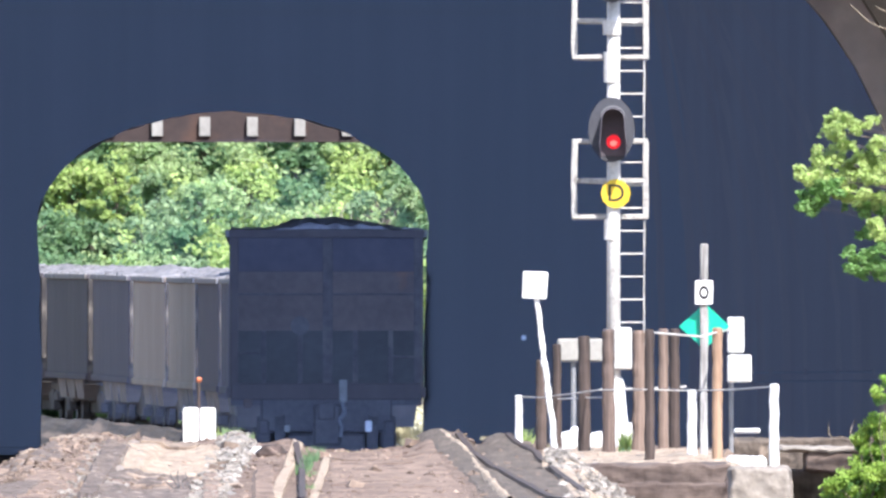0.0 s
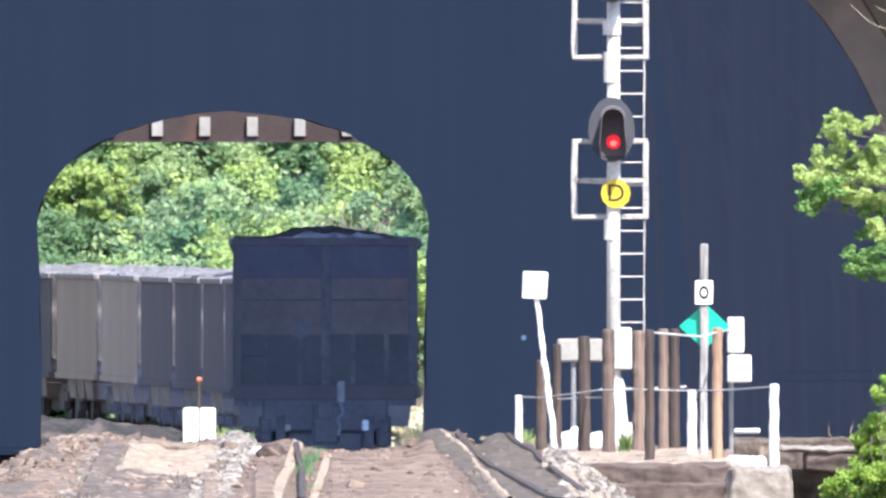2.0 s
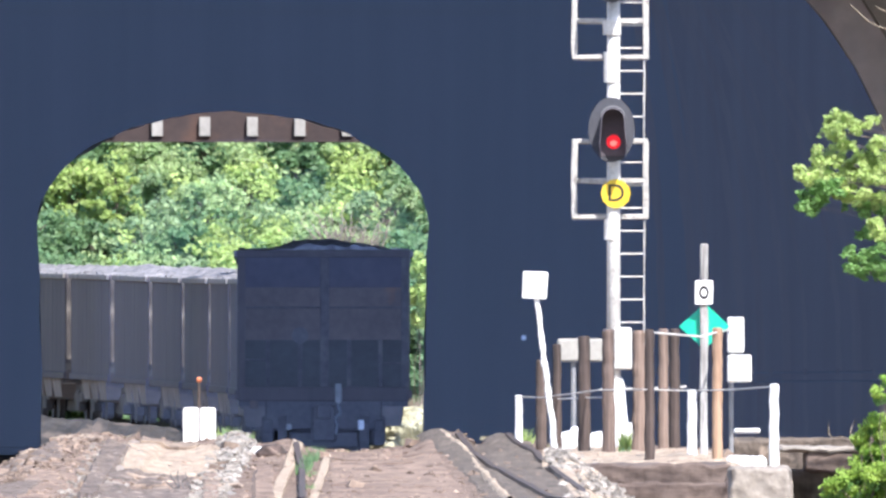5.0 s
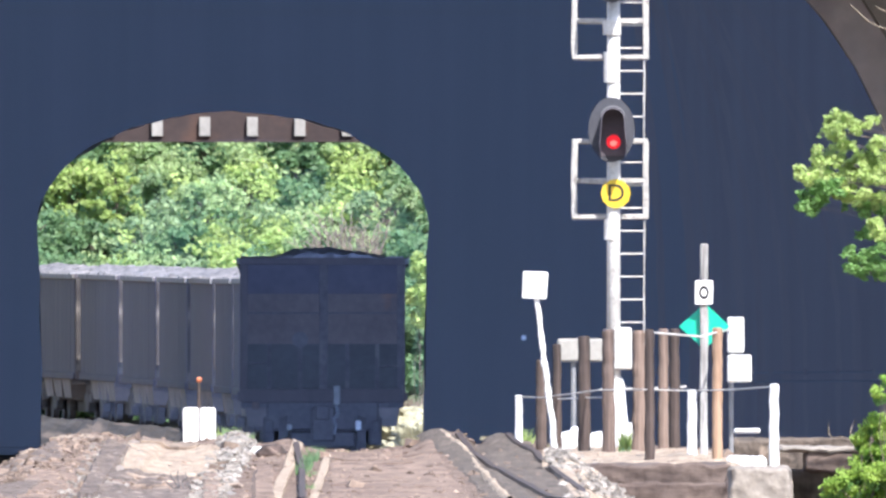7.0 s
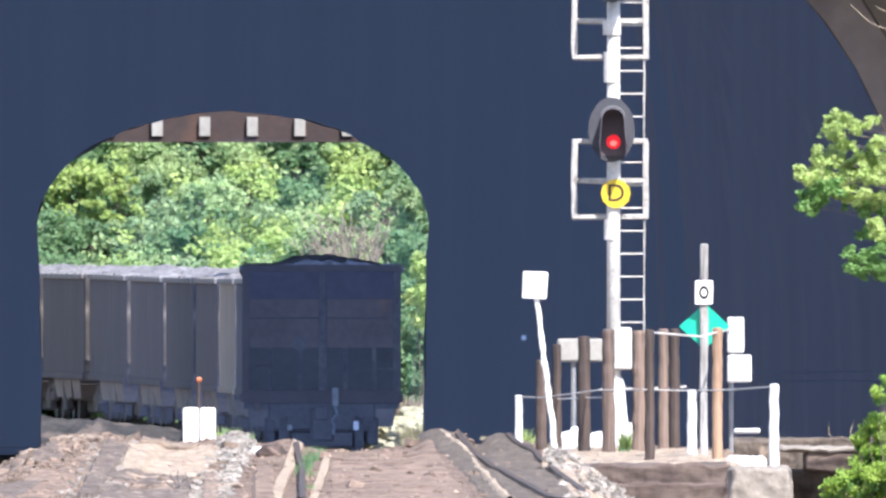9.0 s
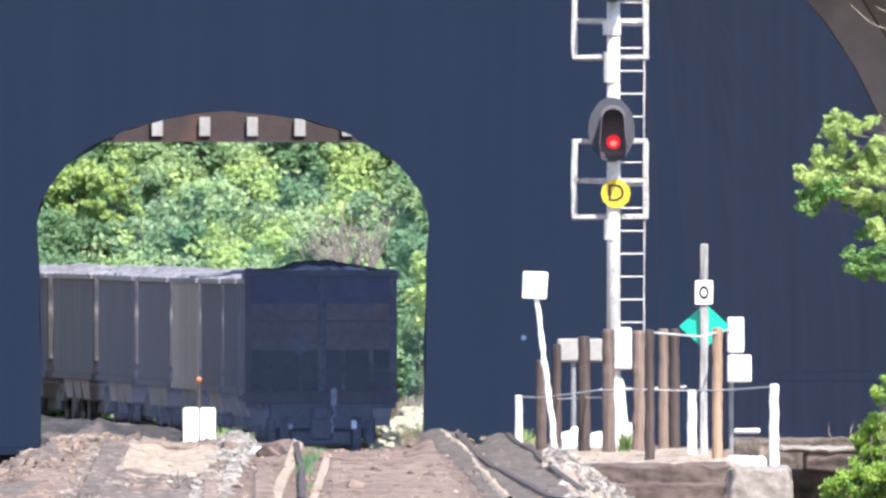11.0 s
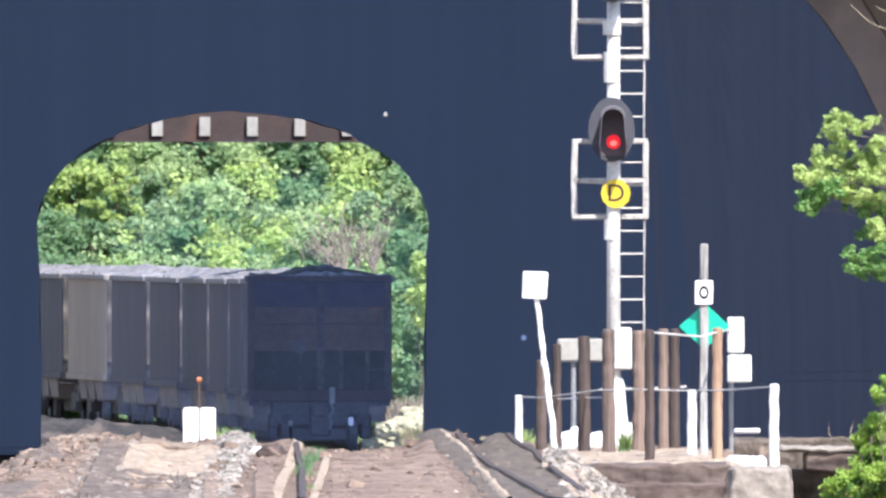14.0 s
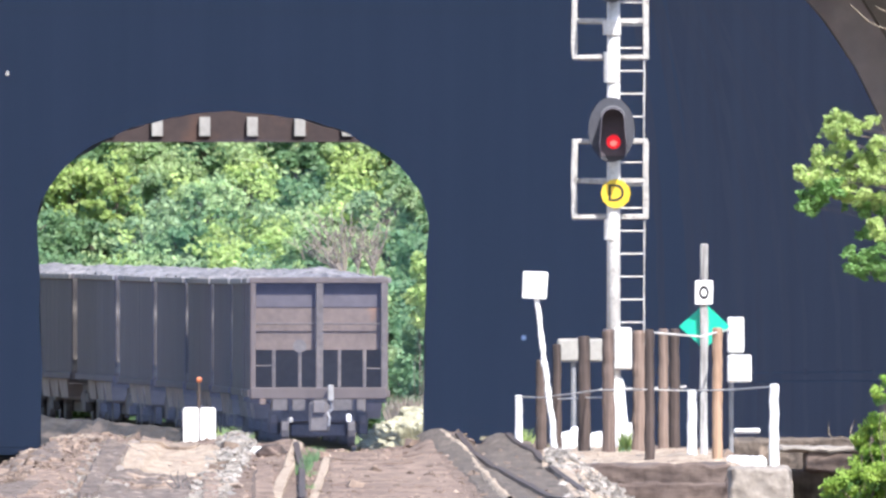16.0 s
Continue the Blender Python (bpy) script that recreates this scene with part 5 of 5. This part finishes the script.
def bank():
    """A sloping bank of ballast stones below the curving track."""
    nx, ny = 60, 20
    vs, fs = [], []
    for j in range(ny + 1):
        for i in range(nx + 1):
            x, y = -12.0 + 7.2 * i / nx, 792.0 + 24.0 * j / ny
            z = -0.55 + min(1.0, j / 9) * (1.22 - 0.42 * max(0.0, (x + 9.3) / 4.5)) * min(1.0, (nx - i) / 8)
            vs.append((x, y, z + 0.06 * noise.noise(Vector((x * 9, y * 2.0, 5))) + 0.16 * noise.noise(Vector((x * 1.2, y * 0.3, 3))) + 0.10 * noise.noise(Vector((x * 4, y * 1.0, 1)))))
    w = nx + 1
    fs = [(j * w + i, j * w + i + 1, (j + 1) * w + i + 1, (j + 1) * w + i) for j in range(ny) for i in range(nx)]
    me = bpy.data.meshes.new("ballast_bank")
    me.from_pydata(vs, [], fs)
    me.materials.append(M_BANK)
    tagged(new("ballast_bank", me), "grey-brown bank of ballast beside the curving track", "bank", kind="structure")


bank()


def wall_cable():
    """A dark cable with small pale brackets along the end wall, and one pale reflector."""
    y = 756.08
    t = thing("wall_cable", (0, y, 0), "dark cable on small pale brackets along the wall", "cable")
    for z in (1.657, 1.462):
        bm = BM()
        tube(bm, (6.719, -0.05, z), (10.438, -0.05, z + 0.03), 0.02, n=6)
        part("cable", bm, M_BORE, t)
    for x in (7.084, 7.816, 8.523, 9.304):
        bm = BM()
        box(bm, x - 0.035, x + 0.035, -0.09, 0.0, 1.608, 1.743, 0.01)
        part("bracket", bm, M_STAIN2, t)
    r = thing("reflector", (1.744, 756.2, 2.413), "small white reflector fixed to the dark wall", "reflector")
    bm = BM()
    box(bm, -0.05, 0.05, -0.04, 0.0, -0.05, 0.05, 0.01)
    part("plate", bm, M_WHITE, r)


wall_cable()


# ---- foliage close to the signal ----
def near_tree():
    """The side of a tree: sprays of pointed leaves, sun and shade put into their colour, bright on top and deep green
    below.
    """
    rng = random.Random(11)
    t = thing("tree", (7.4, 420.0, -0.2), "yellow-green sunlit tree reaching in beside the signal", "tree")
    bm = BM()
    limb(bm, (0, 0, -0.3), (0.3, 0, 8.0), 0.22, 0.08, 0.1, rng, 6, 9)
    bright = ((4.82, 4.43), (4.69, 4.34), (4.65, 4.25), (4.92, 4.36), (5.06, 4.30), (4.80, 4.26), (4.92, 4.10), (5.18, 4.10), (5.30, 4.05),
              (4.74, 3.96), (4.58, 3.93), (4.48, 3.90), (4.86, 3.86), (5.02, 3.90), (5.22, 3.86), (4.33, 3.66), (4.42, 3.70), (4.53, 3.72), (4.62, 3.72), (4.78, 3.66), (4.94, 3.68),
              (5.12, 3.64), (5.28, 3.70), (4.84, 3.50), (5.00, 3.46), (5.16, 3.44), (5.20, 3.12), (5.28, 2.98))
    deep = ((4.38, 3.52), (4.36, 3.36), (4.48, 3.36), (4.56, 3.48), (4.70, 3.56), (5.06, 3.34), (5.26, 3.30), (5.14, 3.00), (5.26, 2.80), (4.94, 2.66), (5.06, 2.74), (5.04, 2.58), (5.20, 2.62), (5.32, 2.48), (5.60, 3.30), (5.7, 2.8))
    # upper sprays take the sunlit colour, lower ones the shaded colour
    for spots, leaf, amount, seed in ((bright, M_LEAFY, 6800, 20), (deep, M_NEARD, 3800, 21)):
        cs, rs = [], []
        for x, z in spots:
            c = Vector((x - 7.4, rng.uniform(-0.5, 0.5), z + 0.2))
            limb(bm, (0.1, 1.2, max(0.5, c.z - 0.5)), c + Vector((0.05, 0.25, -0.03)), 0.011, 0.004, 0.05, rng, 4, 5)
            for k in range(9):
                q = c + Vector((rng.gauss(0, 0.075), rng.gauss(0, 0.15), rng.gauss(0, 0.055)))
                cs.append(tuple(q)), rs.append(rng.uniform(0.03, 0.085))
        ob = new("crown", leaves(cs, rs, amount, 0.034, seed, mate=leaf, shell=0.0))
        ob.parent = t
    cs, rs = [], []
    for i in range(26):
        a, h = rng.uniform(-1.2, 1.9), rng.uniform(3.0, 8.5)
        c = Vector((math.cos(a) * rng.uniform(0.4, 2.2) + 0.6, math.sin(a) * rng.uniform(0.4, 2.2), h))
        if c.x > -1.0:
            cs.append(tuple(c)), rs.append(rng.uniform(0.35, 0.6))
    part("trunk", bm, M_BARK, t)
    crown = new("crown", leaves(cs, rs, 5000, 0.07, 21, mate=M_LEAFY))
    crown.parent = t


near_tree()


def dead_brush(at, seed):
    """Tall bare stems that open into fans of fine, bleached twigs."""
    rng = random.Random(seed)
    t = thing("dead_bush", at, "bare bleached brush with no leaves on the slope", "bush")
    for hx, hz, a0, a1, long, count in ((0.1, 4.3, -62, 8, 1.75, 17), (0.85, 4.4, -28, 24, 1.25, 11), (0.45, 4.5, -40, 15, 1.1, 7)):
        bm = BM()
        hub = Vector((hx, 0, hz + 0.3))
        limb(bm, (hx * 0.3, 0, -0.3), hub, 0.06, 0.035, 0.06, rng, 5, 6)
        part("stem", bm, M_DEADWOOD, t)
        for i in range(count):
            a = radians(a0 + (a1 - a0) * (i + rng.uniform(0.1, 0.9)) / count)
            reach = long * rng.uniform(0.65, 1.05)
            tip = hub + Vector((math.sin(a) * reach, rng.uniform(-0.5, 0.5), math.cos(a) * reach))
            bm = BM()
            limb(bm, hub, tip, 0.026, 0.010, 0.05, rng, 5, 5)
            for k in range(8):
                p = hub.lerp(tip, rng.uniform(0.2, 1.0))
                q = p + Vector((rng.uniform(-.28, .22), rng.uniform(-.25, .25), rng.uniform(0.05, .32)))
                limb(bm, p, q, 0.013, 0.006, 0.03, rng, 2, 4)
            part("branch", bm, M_DEADWOOD, t)
    return t


dead_brush((-2.65, 907, -0.3), 4)


def shrub(at, spots, count, size, leaf, seed, label, under=None):
    """A shrub whose clumps hang at given places above its foot; under is the leaf colour of its shaded lower copy."""
    rng = random.Random(seed)
    t = thing("bush", at, label, "bush")
    cs, rs = [], []
    for x, z, r in spots:
        c = Vector((x - at[0], rng.uniform(-0.3, 0.3), z - at[2]))
        bm = BM()
        limb(bm, (rng.uniform(-.25, .25), rng.uniform(-.2, .2), -0.1), c, 0.008, 0.004, 0.06, rng, 4, 5)
        part("stem", bm, M_BARK, t)
        for k in range(5):
            cs.append(tuple(c + Vector([rng.gauss(0, 0.45 * r) for _ in range(3)]))), rs.append(r * rng.uniform(0.5, 1.1))
    crown = new("crown", leaves(cs, rs, count, size, seed, mate=leaf, shell=0.05))
    crown.parent = t
    # same clumps again a little lower, their shade put into the leaf colour
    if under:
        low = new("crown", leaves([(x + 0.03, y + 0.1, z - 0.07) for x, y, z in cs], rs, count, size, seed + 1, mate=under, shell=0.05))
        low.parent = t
    return t


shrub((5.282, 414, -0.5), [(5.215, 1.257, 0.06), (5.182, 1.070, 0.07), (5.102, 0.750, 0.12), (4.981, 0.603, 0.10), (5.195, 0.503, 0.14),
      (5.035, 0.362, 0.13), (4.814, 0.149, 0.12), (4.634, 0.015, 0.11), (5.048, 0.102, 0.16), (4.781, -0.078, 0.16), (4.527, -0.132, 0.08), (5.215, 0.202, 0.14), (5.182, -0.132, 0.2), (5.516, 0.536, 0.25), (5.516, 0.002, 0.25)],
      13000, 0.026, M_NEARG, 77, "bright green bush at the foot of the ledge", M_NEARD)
shrub((-0.503, 800, -0.3), [(-0.503, 3.892, 0.25), (-0.594, 3.376, 0.28), (-0.439, 2.989, 0.2), (-0.542, 4.150, 0.15), (-0.310, 3.505, 0.3)],
      1800, 0.09, M_LEAFY, 78, "yellow-green shrub beside the tunnel's far end")
shrub((-0.468, 806, -0.3), [(-0.507, 2.484, 0.35), (-0.637, 1.964, 0.35), (-0.416, 1.574, 0.3), (-0.598, 1.314, 0.3), (-0.247, 2.744, 0.4), (-0.806, 1.639, 0.3), (-0.728, 0.989, 0.3), (-0.442, 0.924, 0.3), (-0.572, 2.159, 0.35)],
      9500, 0.09, M_LEAFD, 79, "deep green shrub beside the tunnel's far end")


def bare_twigs():
    """Pale leafless twigs of the near tree."""
    t = thing("bare_branch", (5.541, 421, 5.418), "pale leafless branch reaching from the tree", "branch")
    rng = random.Random(31)
    for x0, z0, x1, z1 in ((0, 0, -0.421, 0.149), (-0.421, 0.149, -0.645, 0.353), (0, 0.136, -0.340, 0.326), (0, 0, 0.407, -0.543)):
        bm = BM()
        limb(bm, (x0, 0, z0), (x1, 0, z1), 0.012, 0.006, 0.02, rng, 4, 6)
        part("twig", bm, M_DEADWOOD, t)


bare_twigs()


def ground_twigs(x, y):
    """A little dead weed standing before the sandy bed."""
    rng = random.Random(41)
    t = thing("dead_weed", (x, y, ground_z(x, y) - 0.02), "small dark dead weed on bare earth", "weed")
    for dx, dz in ((-0.12, 0.21), (-0.03, 0.24), (0.05, 0.22), (0.12, 0.17), (-0.18, 0.13)):
        bm = BM()
        limb(bm, (0, 0, 0), (dx, rng.uniform(-0.1, 0.1), dz), 0.011, 0.005, 0.02, rng, 4, 5)
        part("stem", bm, M_UNDER, t)
    return t


ground_twigs(-2.83, 378.0)
for px, pz, dx in ((5.042, 0.492, -0.12), (5.221, 0.506, 0.03)):
    bm = BM()
    limb(bm, (0, 0, -0.1), (dx, 0, 0.26), 0.011, 0.005, 0.05, random.Random(3), 5, 5)
    ob = whole("dry_stalk", bm, M_DEADWOOD, "thin dry stalk on the stone ledge", "plant", "dry stalks")
    ob.location = (px, 446.4, pz)


# ---- insect ----
def insect():
    """A small pale fly that crosses the view well before the signal."""
    t = thing("insect", (-3.0, 60.0, 1.5), "small pale flying insect with spread wings in sunlight", "insect")
    bm = BM()
    bmesh.ops.create_uvsphere(bm, u_segments=10, v_segments=6, radius=0.0022, matrix=Matrix.Diagonal((2.0, 1, 1, 1)))
    part("body", bm, M_CREAM, t, smooth=True)
    for side in (-1, 1):
        bm = BM()
        pts = [(-0.001, 0.001 * side), (0.003, 0.002 * side), (0.0035, 0.007 * side), (0.0005, 0.0085 * side), (-0.0025, 0.006 * side)]
        rows = [[bm.verts.new((x, y * 0.5, 0.001 + abs(y) * 0.6 + dz)) for x, y in pts] for dz in (0.0, 0.0003)]
        bm.faces.new(rows[0]), bm.faces.new(rows[1][::-1])
        for i in range(5):
            bm.faces.new((rows[0][i], rows[0][(i + 1) % 5], rows[1][(i + 1) % 5], rows[1][i]))
        part("wing", bm, M_WHITE, t, "pale translucent wing")
    return t


FLY = insect()


# ---- things that move ----
def motions():
    for n, car in enumerate(CARS):
        rows = []
        for k in range(17):
            s = 557.0 + 13.9 * k + BODY / 2 + PITCH * n
            a, b = track(s - 5.2), track(s + 5.2)
            m = (a + b) / 2
            yaw = math.degrees(math.atan2(a.x - b.x, b.y - a.y))
            pitch = math.degrees(math.atan2(b.z - a.z, b.y - a.y))
            rows.append((float(k), pose(m.x, m.y, m.z, pitch, 0, yaw)))
        walk(car, rows)
    # the fly darts in from the side, turns over the far arch and darts out again
    walk(FLY, [(t, pose(x, 60.0, z)) for t, x, z in ((0, -3.277, 1.587), (12.0, -1.921, 1.578), (12.8, -0.866, 1.568), (12.9, -0.751, 1.556), (13.0, -0.638, 1.546), (13.1, -0.509, 1.528), (13.3, -0.323, 1.490), (13.5, -0.159, 1.456), (13.6, -0.093, 1.440), (13.7, -0.050, 1.427), (13.8, -0.033, 1.425), (13.9, -0.045, 1.433), (14.0, -0.099, 1.447), (14.1, -0.192, 1.463), (14.2, -0.319, 1.497), (14.3, -0.452, 1.534), (14.4, -0.597, 1.572), (14.5, -0.740, 1.607), (14.7, -0.992, 1.645), (15.3, -0.875, 1.558), (15.7, -0.779, 1.529), (15.8, -0.755, 1.523), (16.0, -0.747, 1.517))])


motions()
